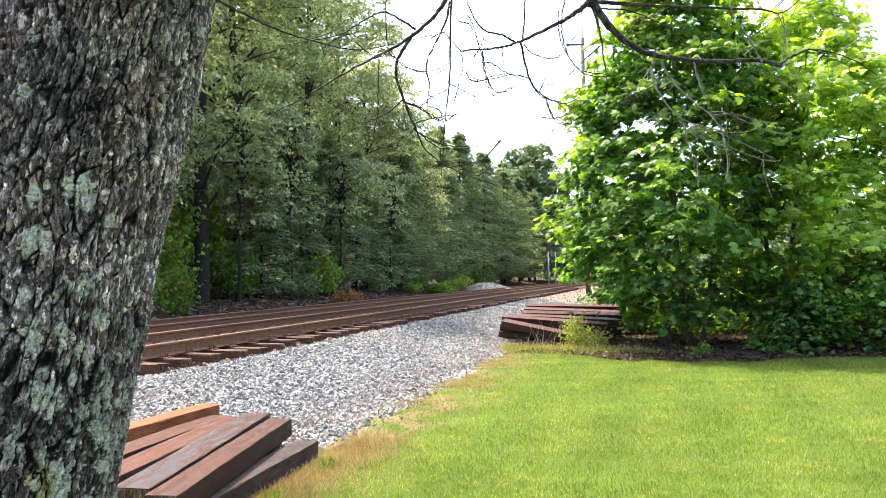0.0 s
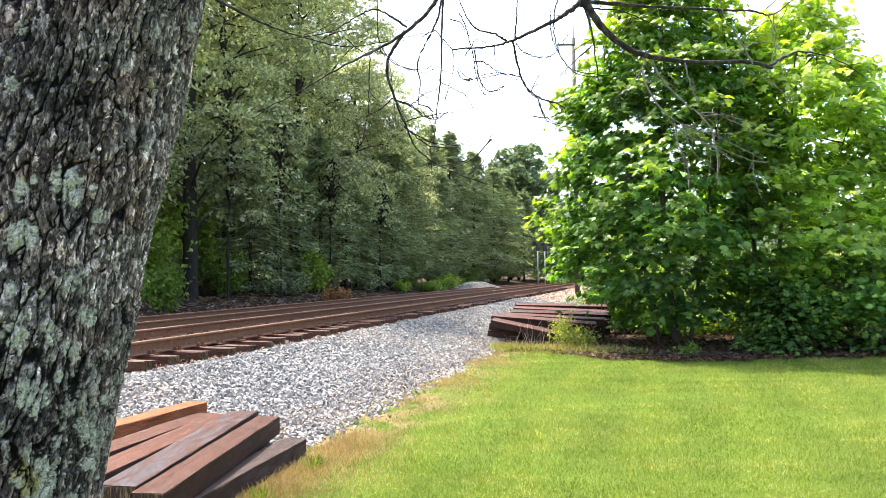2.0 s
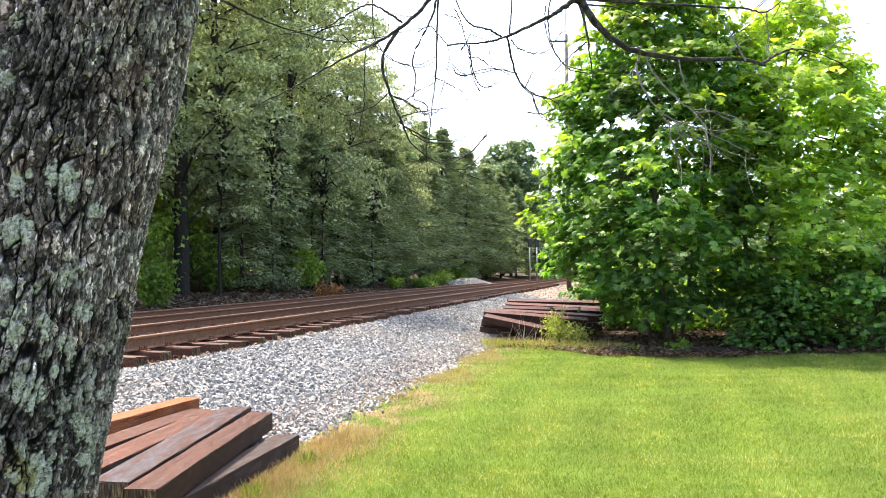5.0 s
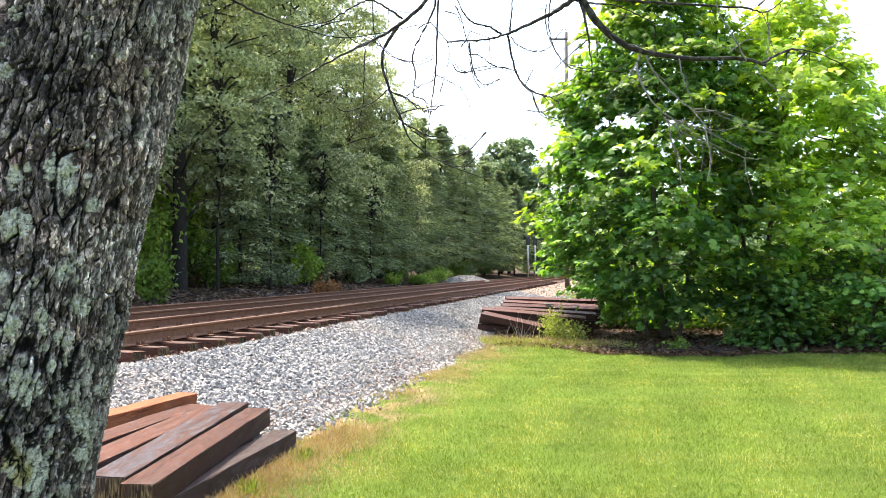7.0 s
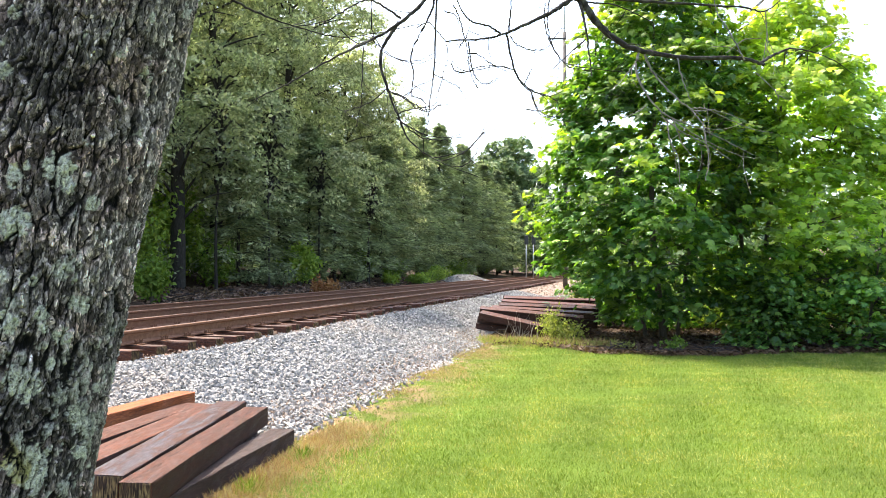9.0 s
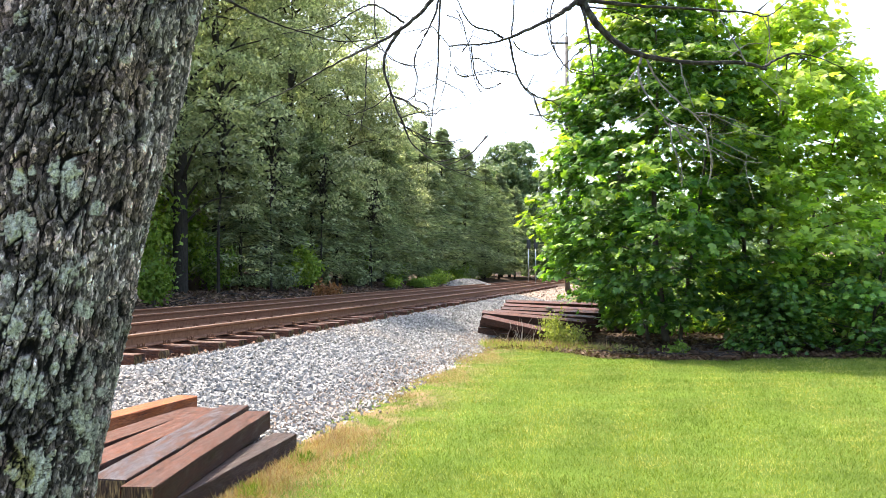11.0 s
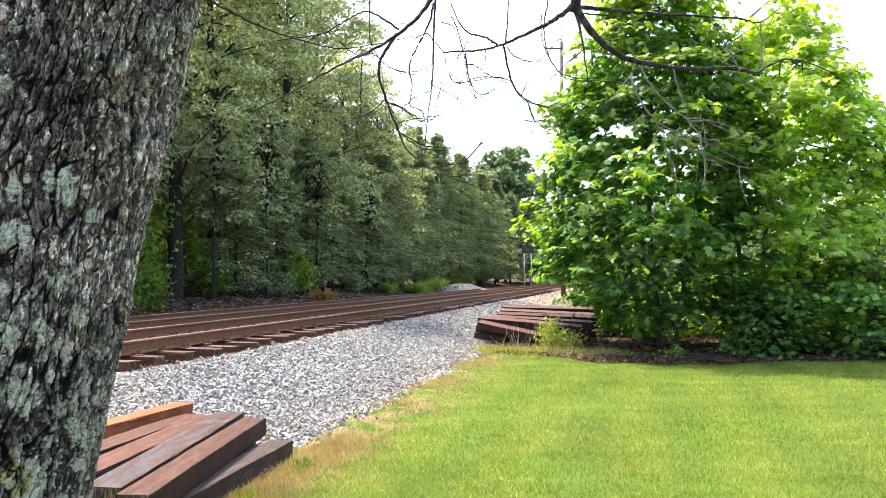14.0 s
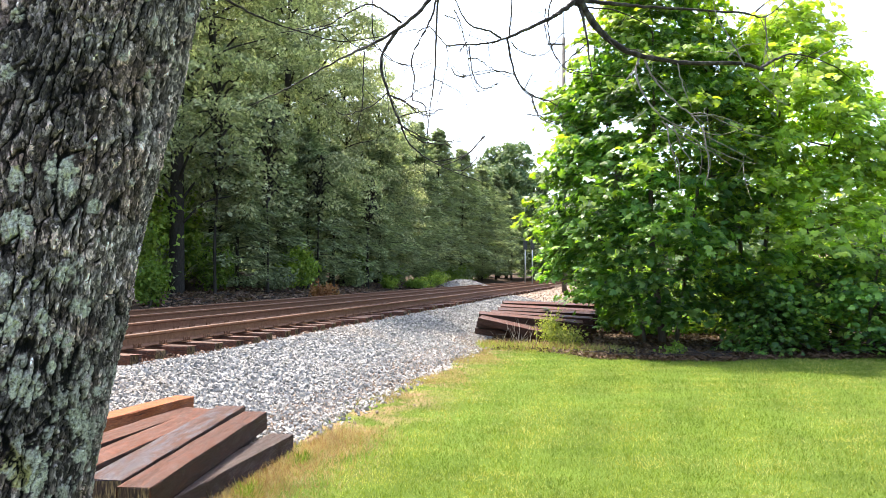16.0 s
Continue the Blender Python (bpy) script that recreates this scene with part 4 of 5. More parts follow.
    twig(0.0028, 0.0013, (0.13, 3.60, 2.85), (0.19, 3.63, 2.85), (0.26, 3.66, 2.81), (0.38, 3.69, 2.79))
    twig(0.0028, 0.0013, (0.05, 3.60, 2.80), (0.07, 3.63, 2.77), (0.12, 3.66, 2.77), (0.18, 3.69, 2.80), (0.27, 3.72, 2.82), (0.37, 3.75, 2.79))
    twig(0.0028, 0.0013, (0.35, 3.60, 2.94), (0.38, 3.63, 2.91), (0.44, 3.66, 2.89), (0.51, 3.69, 2.89), (0.56, 3.72, 2.92), (0.63, 3.75, 3.02), (0.66, 3.78, 3.04))
    twig(0.0028, 0.0013, (0.53, 3.60, 3.11), (0.53, 3.63, 3.04), (0.55, 3.66, 2.96), (0.60, 3.69, 2.88), (0.65, 3.72, 2.83), (0.72, 3.75, 2.81), (0.81, 3.78, 2.81))
    twig(0.0028, 0.0013, (0.46, 3.60, 2.65), (0.48, 3.63, 2.59), (0.51, 3.66, 2.55), (0.56, 3.69, 2.54), (0.62, 3.72, 2.55))
    twig(0.0028, 0.0013, (0.38, 3.60, 2.74), (0.42, 3.63, 2.69), (0.46, 3.66, 2.67), (0.53, 3.69, 2.66), (0.58, 3.72, 2.65), (0.61, 3.75, 2.64), (0.63, 3.78, 2.67))
    twig(0.0028, 0.0013, (0.43, 3.60, 2.56), (0.49, 3.63, 2.56), (0.56, 3.66, 2.58), (0.60, 3.69, 2.62))
    twig(0.0028, 0.0013, (0.42, 3.60, 2.69), (0.45, 3.63, 2.75), (0.47, 3.66, 2.79))
    twig(0.0028, 0.0013, (0.09, 3.60, 2.88), (0.13, 3.63, 2.95), (0.15, 3.66, 3.02))
    twig(0.0028, 0.0013, (0.01, 3.60, 3.07), (0.07, 3.63, 3.06), (0.09, 3.66, 3.02))
    twig(0.0028, 0.0013, (-0.52, 3.60, 2.97), (-0.45, 3.63, 2.92), (-0.41, 3.66, 2.91), (-0.35, 3.69, 2.94))
    twig(0.0028, 0.0013, (0.96, 3.85, 2.60), (1.00, 3.88, 2.58), (1.09, 3.91, 2.62), (1.15, 3.94, 2.67))
    twig(0.0028, 0.0013, (1.36, 3.85, 2.62), (1.45, 3.88, 2.63), (1.59, 3.91, 2.58), (1.73, 3.94, 2.53), (1.87, 3.97, 2.51))
    twig(0.0028, 0.0013, (1.26, 3.85, 2.56), (1.42, 3.88, 2.47), (1.56, 3.91, 2.41), (1.70, 3.94, 2.37), (1.79, 3.97, 2.37))
    twig(0.0028, 0.0013, (1.72, 3.85, 2.82), (1.82, 3.88, 2.75), (1.87, 3.91, 2.70), (1.87, 3.94, 2.63))
    twig(0.0028, 0.0013, (1.43, 3.85, 2.55), (1.45, 3.88, 2.46), (1.49, 3.91, 2.37), (1.48, 3.94, 2.27))
    twig(0.0028, 0.0013, (1.27, 3.85, 2.55), (1.34, 3.88, 2.41), (1.46, 3.91, 2.32))
    twig(0.0028, 0.0013, (1.24, 3.85, 2.47), (1.28, 3.88, 2.38), (1.31, 3.91, 2.26))
    twig(0.0028, 0.0013, (1.75, 3.85, 3.16), (1.80, 3.88, 3.06), (1.81, 3.91, 2.95))
    twig(0.0028, 0.0013, (1.56, 3.85, 2.93), (1.67, 3.88, 3.01), (1.78, 3.91, 3.03))
    return [o for o, _ in limbs.values()]


# ---- foliage ----
BROAD_V = np.array([(0, -0.05, 0.0), (0, -0.44, -0.02), (0.32, -0.42, -0.10), (0.58, -0.10, -0.20), (0.28, 0.05, -0.07), (0.46, 0.43, -0.21), (0.15, 0.28, -0.05),
                    (0, 0.66, -0.14), (-0.15, 0.28, -0.05), (-0.46, 0.43, -0.21), (-0.28, 0.05, -0.07), (-0.58, -0.10, -0.20), (-0.32, -0.42, -0.10)])
BROAD_F = np.array([(0, i, i + 1) for i in range(1, 12)] + [(0, 12, 1)])
CARD_V = np.array([(0, -0.5, 0), (0.2, 0.05, 0.04), (0, 0.5, -0.05), (-0.2, 0.05, 0.04)])
CARD_F = np.array([(0, 1, 2, 3)])


def laid(along, normal):
    """Turn matrices whose local y lies along a direction, with local z as near as can be to normal."""
    y = along / np.linalg.norm(along, axis=1)[:, None]
    x = np.cross(y, normal)
    x /= np.linalg.norm(x, axis=1)[:, None] + 1e-9
    return np.stack((x, y, np.cross(x, y)), 2)


def build_young_tree(name, x, y, profile, stems, count, boughs, seed, label, size=(0.12, 0.23), spread=0.25, single=60, flat=1.0, mat=None, thin=0.7):
    """A many-stemmed young tree: stems, limbs, and boughs of lobed leaves that can sway one by one."""
    rng = np.random.default_rng(seed)
    z0 = float(ground_z(np.array(x), np.array(y)))
    tree = empty(name, pose(x, y, z0), label, "tree" if name == "young_tree" else "shrub")
    zs, rs = np.array(profile).T
    lines = []
    for sx, sy, lean_x, lean_y, top, r in stems:
        pts = np.array([(sx, sy, -0.05), (sx + lean_x * 0.3, sy + lean_y * 0.3, top * 0.33), (sx + lean_x * 0.7, sy + lean_y * 0.7, top * 0.66), (sx + lean_x, sy + lean_y, top)])
        pts[1:3, :2] += rng.normal(0, 0.16, (2, 2))
        line = smooth_line(pts, 8)
        lines.append(line)
        v, f = tube(line, r, 0.012, 9, rng, 0.03)
        child("trunk", mesh_of("trunk", v, f, M_STEM, True), tree)
    allpts = np.concatenate(lines)
    made = []
    for b in range(boughs):
        zc = zs[0] + (zs[-1] - zs[0]) * ((b + 0.5) / boughs) ** 0.9
        ang = b * 2.4 + rng.uniform(-0.3, 0.3)
        R = np.interp(zc, zs, rs)
        tip = np.array([R * 0.72 * math.cos(ang), R * 0.72 * math.sin(ang) * flat, zc])
        near = allpts[np.argmin(np.linalg.norm((allpts - tip) * np.array([1, 1, 1.6]), axis=1) + 3 * np.clip(allpts[:, 2] - tip[2] + 0.2, 0, 9))]
        made.append([near, tip, [], []])
    k = count // 34
    z = rng.uniform(zs[0], zs[-1], k * 4)
    R = np.interp(z, zs, rs)
    z = z[rng.random(len(z)) < (R / rs.max()) * np.interp(z, [zs[0], zs[0] + 2.5, zs[0] + 4.0], [thin, thin, 1.0])][:k]
    R = np.interp(z, zs, rs)
    ang = rng.uniform(0, 2 * math.pi, len(z))
    lump = 0.86 + 0.30 * (value_noise(ang * 2.2, z * 1.3, seed) - 0.5) + 0.22 * (value_noise(ang * 6, z * 3.1, seed + 1) - 0.5)
    q = R * lump * np.sqrt(rng.uniform(0.30, 1.0, len(z)))
    centre = np.stack((q * np.cos(ang), q * np.sin(ang) * flat, z), 1)
    tips = np.array([m[1] for m in made])
    for c in centre:
        i = int(np.argmin(np.linalg.norm((tips - c) * np.array([1, 1, 1.4]), axis=1)))
        made[i][2].append(c)
    mat = mat or M_LEAF
    leaf_me = mesh_of("leaf", BROAD_V, BROAD_F, mat)
    out = []
    for near, tip, cs, _ in made:
        if not cs:
            continue
        cs = np.array(cs)
        limb = smooth_line([near, near * 0.5 + tip * 0.5 + np.array([0, 0, 0.12]), tip], 6)
        bits = [tube(limb - near, 0.022, 0.007, 5)]
        for c in cs[: 40]:
            a = limb[rng.integers(3, len(limb))]
            bits.append(tube(np.array([a, a * 0.5 + c * 0.5 + (0, 0, 0.05), c]) - near, 0.006, 0.002, 3))
        v, f = join(*bits)
        wood = child("limb", mesh_of("limb", v, f, M_STEM, True), tree)
        wood.location = near
        m = 34
        jit = rng.normal(0, 1, (len(cs), m, 3)) * np.array([spread, spread, spread * 0.30])
        jit[:, :, 2] -= 0.35 * (jit[:, :, 0] ** 2 + jit[:, :, 1] ** 2)
        pos = (cs[:, None] + jit).reshape(-1, 3)
        pos = pos[pos[:, 2] > 0.06]
        outward = pos * np.array([1, 1, 0])
        outward /= np.linalg.norm(outward, axis=1)[:, None] + 1e-6
        normal = outward * 0.42 + np.array([0, 0, 0.85]) + rng.normal(0, 0.40, pos.shape)
        lv, lf = scatter(BROAD_V, BROAD_F, pos - near, turns(normal, rng), rng.uniform(*size, len(pos)))
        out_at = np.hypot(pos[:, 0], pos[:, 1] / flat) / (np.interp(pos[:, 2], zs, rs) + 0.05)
        # grows outward and upward, for fresh leaves and for painted sun on the rim
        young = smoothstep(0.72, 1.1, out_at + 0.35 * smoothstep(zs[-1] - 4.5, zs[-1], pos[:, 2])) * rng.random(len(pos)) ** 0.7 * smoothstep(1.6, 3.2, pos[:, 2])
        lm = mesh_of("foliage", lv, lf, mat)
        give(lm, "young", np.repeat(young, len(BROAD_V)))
        crown = child("foliage", lm, wood, "green lobed leaves")
        tagged(crown, kind="stuff")
        for _ in range(single // boughs):
            c = cs[rng.integers(len(cs))] + rng.normal(0, spread, 3)
            o = c * np.array([1, 1, 0.0])
            nn = (o / (np.linalg.norm(o) + 1e-6) * 0.5 + np.array([0, 0, 0.7]) + rng.normal(0, 0.4, 3))[None]
            t = turns(nn, rng)[0] * rng.uniform(*size)
            leaf = child("leaf", leaf_me, wood)
            place = Matrix(t.tolist()).to_4x4()
            place.translation = Vector((c - near).tolist())
            leaf.matrix_basis = place
        out.append((wood, near, float(np.linalg.norm(tip - near))))
    return tree, out


def woody(x, y, z0, height, r, rng, lean=0.05):
    pts = [(x, y, z0 - 0.2), (x + rng.normal(0, lean), y, z0 + height * 0.3), (x + rng.normal(0, lean * 3), y, z0 + height * 0.65), (x + rng.normal(0, lean * 5), y, z0 + height)]
    return smooth_line(pts, 7)


def build_oak(s, n, height, crown, low, cards, seed, label, mat=None, leaf=(0.14, 0.29), squash=0.75, girth=1.0):
    """A tall broadleaved tree: trunk, limbs and a crown of drooping leaf sprays in lobes."""
    rng = np.random.default_rng(seed)
    x, y = to_xy(s, n)
    z0 = float(ground_z(np.array(x), np.array(y)))
    tree = empty("forest_tree", pose(x, y, z0), label, "tree", "trees of the wood")
    line = woody(0, 0, 0, height * 0.9, 0, rng)
    bits = [tube(line, (0.012 * height + 0.03) * girth, 0.05 * girth, 10, rng, 0.03)]
    lobes = []
    for i in range(40):
        q = (i + rng.random()) / 40
        z = low + (height - low) * q
        R = crown * math.sin(math.pi * (0.16 + 0.8 * q)) ** 0.6
        a = i * 2.4 + rng.uniform(-0.4, 0.4)
        reach = rng.uniform(0.45, 0.85)
        c = np.array([R * reach * math.cos(a), R * reach * math.sin(a), z])
        lobes.append((c, crown * rng.uniform(0.22, 0.36)))
        k = line[np.argmin(np.abs(line[:, 2] - (z - crown * 0.35)))]
        bits.append(tube(smooth_line([k, k * 0.5 + c * 0.5 + (0, 0, 0.4), c], 5), 0.07, 0.02, 5))
    v, f = join(*bits)
    child("trunk", mesh_of("trunk", v, f, M_TRUNK, True), tree, "dark upright trunk with spreading limbs")
    per = 34
    m = cards // per
    pick = rng.integers(0, len(lobes), m)
    d = rng.normal(size=(m, 3))
    d[:, 2] += 0.45
    d /= np.linalg.norm(d, axis=1)[:, None]
    cen = np.array([l[0] for l in lobes])[pick]
    rad = np.array([l[1] for l in lobes])[pick]
    cl = cen + d * (rad * rng.uniform(0.7, 1.08, m))[:, None] * np.array([1.15, 1.15, squash * 0.8])
    jit = rng.normal(0, 1, (m, per, 3)) * np.array([0.32, 0.32, 0.09]) * (leaf[1] / 0.30) ** 0.5
    jit[:, :, 2] -= 0.5 * (jit[:, :, 0] ** 2 + jit[:, :, 1] ** 2)
    pos = (cl[:, None] + jit).reshape(-1, 3)
    face = np.repeat(d * 0.9, per, 0) + np.array([0, 0, 0.35]) + rng.normal(0, 0.55, pos.shape)
    v, f = scatter(CARD_V * np.array([1.25, 1, 1]), CARD_F, pos, turns(face, rng), rng.uniform(*leaf, len(pos)))
    tagged(child("crown", mesh_of("crown", v, f, mat or M_OAK), tree), "grey-green drooping leaves", kind="stuff")
    return tree


def build_conifer(s, n, height, crown, low, cards, seed, label):
    """An evergreen with tiers of flat, slightly drooping sprays."""
    rng = np.random.default_rng(seed)
    x, y = to_xy(s, n)
    z0 = float(ground_z(np.array(x), np.array(y)))
    tree = empty("evergreen_tree", pose(x, y, z0), label, "tree", "trees of the wood")
    line = woody(0, 0, 0, height, 0, rng, 0.03)
    bits = [tube(line, 0.01 * height + 0.03, 0.02, 8)]
    k = int(height * 14)
    whorls = max(8, int(height * 2.6))
    q = np.floor(np.sort(rng.random(k)) ** 0.85 * whorls) / whorls + rng.normal(0, 0.028, k)
    q = np.clip(q, 0, 0.99)
    z = low + (height - low) * q
    R = crown * (1.05 - q) ** 0.78 * rng.uniform(0.65, 1.1, k) * 1.12 * np.minimum(1, 0.5 + 4 * q)
    a = np.arange(k) * 2.4 + rng.normal(0, 0.3, k)
    per = max(10, cards // k)
    t = rng.uniform(0.08, 1.0, (k, per)) ** 0.7
    wide = 0.34 * np.sin(np.pi * np.clip(t * 0.86 + 0.10, 0, 1)) * R[:, None]
    off = rng.uniform(-1, 1, (k, per)) * wide
    px = R[:, None] * t * np.cos(a)[:, None] - off * np.sin(a)[:, None]
    py = R[:, None] * t * np.sin(a)[:, None] + off * np.cos(a)[:, None]
    pz = z[:, None] + R[:, None] * (0.06 * t - 0.16 * t * t) - 0.12 * np.abs(off) + rng.normal(0, 0.11, (k, per))
    pos = np.stack((px, py, pz), -1).reshape(-1, 3)
    splay = a[:, None] + np.sign(off) * rng.uniform(0.3, 0.9, off.shape)
    way = np.stack((np.cos(splay), np.sin(splay), np.full(splay.shape, -0.25)), -1).reshape(-1, 3) + rng.normal(0, 0.15, pos.shape)
    face = np.stack((np.repeat(np.cos(a), per) * 0.3, np.repeat(np.sin(a), per) * 0.3, np.ones(k * per)), 1) + rng.normal(0, 0.42, pos.shape)
    for i in range(0, k, 2):
        e = np.array([R[i] * math.cos(a[i]), R[i] * math.sin(a[i]), z[i] - 0.1 * R[i]])
        bits.append(tube(np.array([(0, 0, z[i] - 0.1), e * 0.5 + (0, 0, 0.5 * z[i] + 0.05 * R[i]), e]), 0.025, 0.006, 3))
    v, f = join(*bits)
    child("trunk", mesh_of("trunk", v, f, M_TRUNK, True), tree, "thin dark trunk with bare lower twigs")
    v, f = scatter(CARD_V * np.array([0.62, 1, 1]), CARD_F, pos, laid(way, face), rng.uniform(0.22, 0.44, len(pos)) * (1 + max(0.0, s - 45) / 110))
    tagged(child("crown", mesh_of("crown", v, f, M_NEEDLE), tree), "dark green feathery sprays", kind="stuff")
    return tree


def build_bush(name, x, y, rx, rz, cards, mat, seed, label, leaf=(0.06, 0.13), z0=None, category="shrub"):
    rng = np.random.default_rng(seed)
    z0 = float(ground_z(np.array(x), np.array(y))) if z0 is None else z0
    bush = empty(name, pose(x, y, z0), label, category)
    bits, tips = [], []
    for i in range(16):
        a, q = rng.uniform(0, 2 * math.pi), rng.uniform(0.2, 1)
        tip = np.array([rx * q * math.cos(a), rx * q * math.sin(a), rz * rng.uniform(0.45, 1.0) * (1.15 - 0.5 * q)])
        tips.append(tip)
        bits.append(tube(smooth_line([(0.05 * math.cos(a), 0.05 * math.sin(a), -0.03), tip * np.array([0.4, 0.4, 0.6]), tip], 4), 0.012, 0.003, 4))
    v, f = join(*bits)
    child("stems", mesh_of("stems", v, f, M_STEM, True), bush)
    tips = np.array(tips)
    t = rng.uniform(0.35, 1.05, cards)[:, None]
    pos = tips[rng.integers(0, len(tips), cards)] * t + rng.normal(0, 0.11 * rx + 0.03, (cards, 3))
    pos = pos[pos[:, 2] > 0.02]
    v, f = scatter(CARD_V * np.array([1.5, 1, 1]), CARD_F, pos, random_turns(len(pos), rng), rng.uniform(*leaf, len(pos)))
    tagged(child("foliage", mesh_of("foliage", v, f, mat), bush), kind="stuff")
    return bush


def build_woods():
    tall = "tall grey-green broadleaved tree at the edge of the wood"
    back = "tall broadleaved tree deep in the wood"
    for i, (s, n, h, r, low, c) in enumerate((
            (25.2, 18.0, 24, 5.0, 3.6, 32000), (31, 20.0, 25, 5.5, 4.0, 42000), (37, 19.5, 25, 5.8, 3.5, 42000),
            (43, 20.0, 22.5, 5.4, 3.5, 40000), (48.5, 20.5, 17.5, 4.8, 2.5, 30000), (51.2, 19.0, 14.8, 4.1, 1.8, 26000), (20, 19, 22, 5, 4, 12000))):
        build_oak(s, n, h, r, low, c, 100 + i, tall)
    for i, (s, n, h, r, low, c) in enumerate(((26.4, 17.0, 10.5, 1.7, 4.5, 2600), (29.6, 16.3, 8.5, 1.2, 4.5, 900),
                                              (35.4, 16.4, 7.5, 1.0, 4.2, 800), (42.3, 16.2, 7.0, 1.0, 4.0, 800))):
        build_oak(s, n, h, r, low, c, 120 + i, "slim young tree with a dark stem at the wood edge", girth=0.45)
    for i, (s, n, h, r, low) in enumerate(((18, 27, 22, 6, 2), (26, 27, 23, 6.5, 2), (34, 28, 24, 6.5, 2), (42, 28, 24, 6.5, 2), (50, 28, 19, 6, 2))):
        build_oak(s, n, h, r, low, 7500, 130 + i, back, leaf=(0.5, 0.95))
    for i, (s, n, h, r, c) in enumerate(((28.5, 17.2, 6.5, 2.2, 6300), (32, 18.0, 10, 3.0, 9800), (36, 17.4, 9, 2.8, 9800), (40, 17.6, 8.5, 3.0, 9800), (44, 17.0, 8, 2.8, 9100),
                                         (48, 17.6, 11, 3.2, 9800), (53, 19.0, 12, 3.6, 14700), (58, 19.5, 13, 4.2, 14700), (63, 19.5, 14.6, 5.0, 16800), (69, 19.0, 15.2, 4.6, 14700),
                                         (75, 18.0, 14.5, 5.0, 12600), (82, 17.2, 13.5, 5.0, 11550), (90, 17.0, 13.5, 4.4, 10500), (99, 16.5, 13, 4.4, 10500), (55.5, 22, 12.5, 5.0, 5000), (60.5, 22.5, 14, 5.2, 5000), (53, 23.5, 14.5, 3.8, 5000), (58.5, 25, 15.2, 4.2, 5000), (64.5, 25, 16, 4.4, 5000), (66, 20.3, 15.6, 4.8, 14000), (72, 19.8, 16.2, 4.8, 13000), (79, 19.0, 15.0, 4.8, 11000), (87, 18.6, 14.2, 4.6, 9000))):
        build_conifer(s, n, h, r, 0.9 if h > 7 else 0.5, c, 160 + i, "dark evergreen with layered boughs beside the tracks")
    for i, (s, n, h, r) in enumerate(((112, 19.5, 21, 5.5), (121, 16.5, 18.5, 6), (108, 20, 17, 6), (132, 7, 17, 7), (140, 0, 15, 7))):
        build_oak(s, n, h, r, 2.0, 9000, 190 + i, "bright green broadleaved tree far down the line", M_FAROAK, (0.5, 0.95))
    rng = np.random.default_rng(77)
    for i in range(26):
        s, n = 20 + i * 2.7 + rng.uniform(-1, 1), rng.uniform(16.6, 19.5)
        x, y = to_xy(s, n)
        build_bush("undergrowth_bush", x, y, rng.uniform(0.8, 1.6), rng.uniform(0.9, 2.4), 900, M_NEEDLE if i % 3 else M_SHRUB, 300 + i, "dark leafy undergrowth at the foot of the wood", (0.12, 0.24))
    k = 24000
    s = rng.uniform(8, 190, k)
    n = rng.uniform(31, 52, k)
    x, y = to_xy(s, n)
    top = 20 + 4 * value_noise(s * 0.15, n * 0.15, 31) - 10 * smoothstep(44, 66, s)
    pos = np.stack((x, y, ground_z(x, y) + top * rng.random(k) ** 0.85), 1)
    v, f = scatter(CARD_V * np.array([1.6, 1, 1]), CARD_F, pos, random_turns(k, rng), rng.uniform(0.8, 1.6, k))
    tagged(new("deep_wood", mesh_of("deep_wood", v, f, M_NEEDLE)), "dense dark green foliage deep in the wood", "woods", kind="stuff")
    k = 16000
    x = rng.uniform(14, 110, k)
    y = rng.uniform(62, 150, k)
    pos = np.stack((x, y, (9 + 5 * value_noise(x * 0.12, y * 0.12, 33)) * rng.random(k) ** 0.85), 1)
    v, f = scatter(CARD_V * np.array([1.6, 1, 1]), CARD_F, pos, random_turns(k, rng), rng.uniform(0.9, 1.8, k))
    tagged(new("far_wood", mesh_of("far_wood", v, f, M_FAROAK)), "distant green treeline beyond the lawn", "woods", kind="stuff")
    # bright leaf colour carries the backlit green between the trunks
    for i, (s, n, r, h) in enumerate(((21.5, 19.4, 2.0, 5.5), (23.6, 19.6, 2.2, 6.5), (27.2, 19.6, 1.8, 5.6), (29.5, 21.5, 1.6, 4.0), (34, 16.9, 1.2, 2.6))):
        x, y = to_xy(s, n)
        build_bush("understorey_sapling", x, y, r, h, 2600, M_BRIGHT, 390 + i, "bright green understorey sapling among the trunks", (0.16, 0.3))
    for i, (s, n, r, h) in enumerate(((49, 15.2, 0.9, 0.7), (51.5, 15.6, 1.1, 0.9), (54, 15.4, 1.0, 0.8), (56.5, 15.8, 1.2, 1.1), (64, 15.0, 1.2, 0.9), (46, 16.0, 0.8, 0.8))):
        x, y = to_xy(s, n)
        build_bush("verge_weed", x, y, r, h, 900, M_BRIGHT if i % 2 else M_SHRUB, 410 + i, "low green weeds on the bank beyond the tracks", (0.10, 0.2), category="weed")
    build_bush("bright_bush", -9.55, 23.4, 0.85, 1.7, 2200, M_SHRUB, 350, "light green leafy bush beside the far track", (0.10, 0.2))
    build_bush("withered_bush", -5.3, 32.2, 0.7, 1.1, 900, M_RUSTLEAF, 351, "withered rust-brown bush on the leaf-covered bank", (0.10, 0.2))


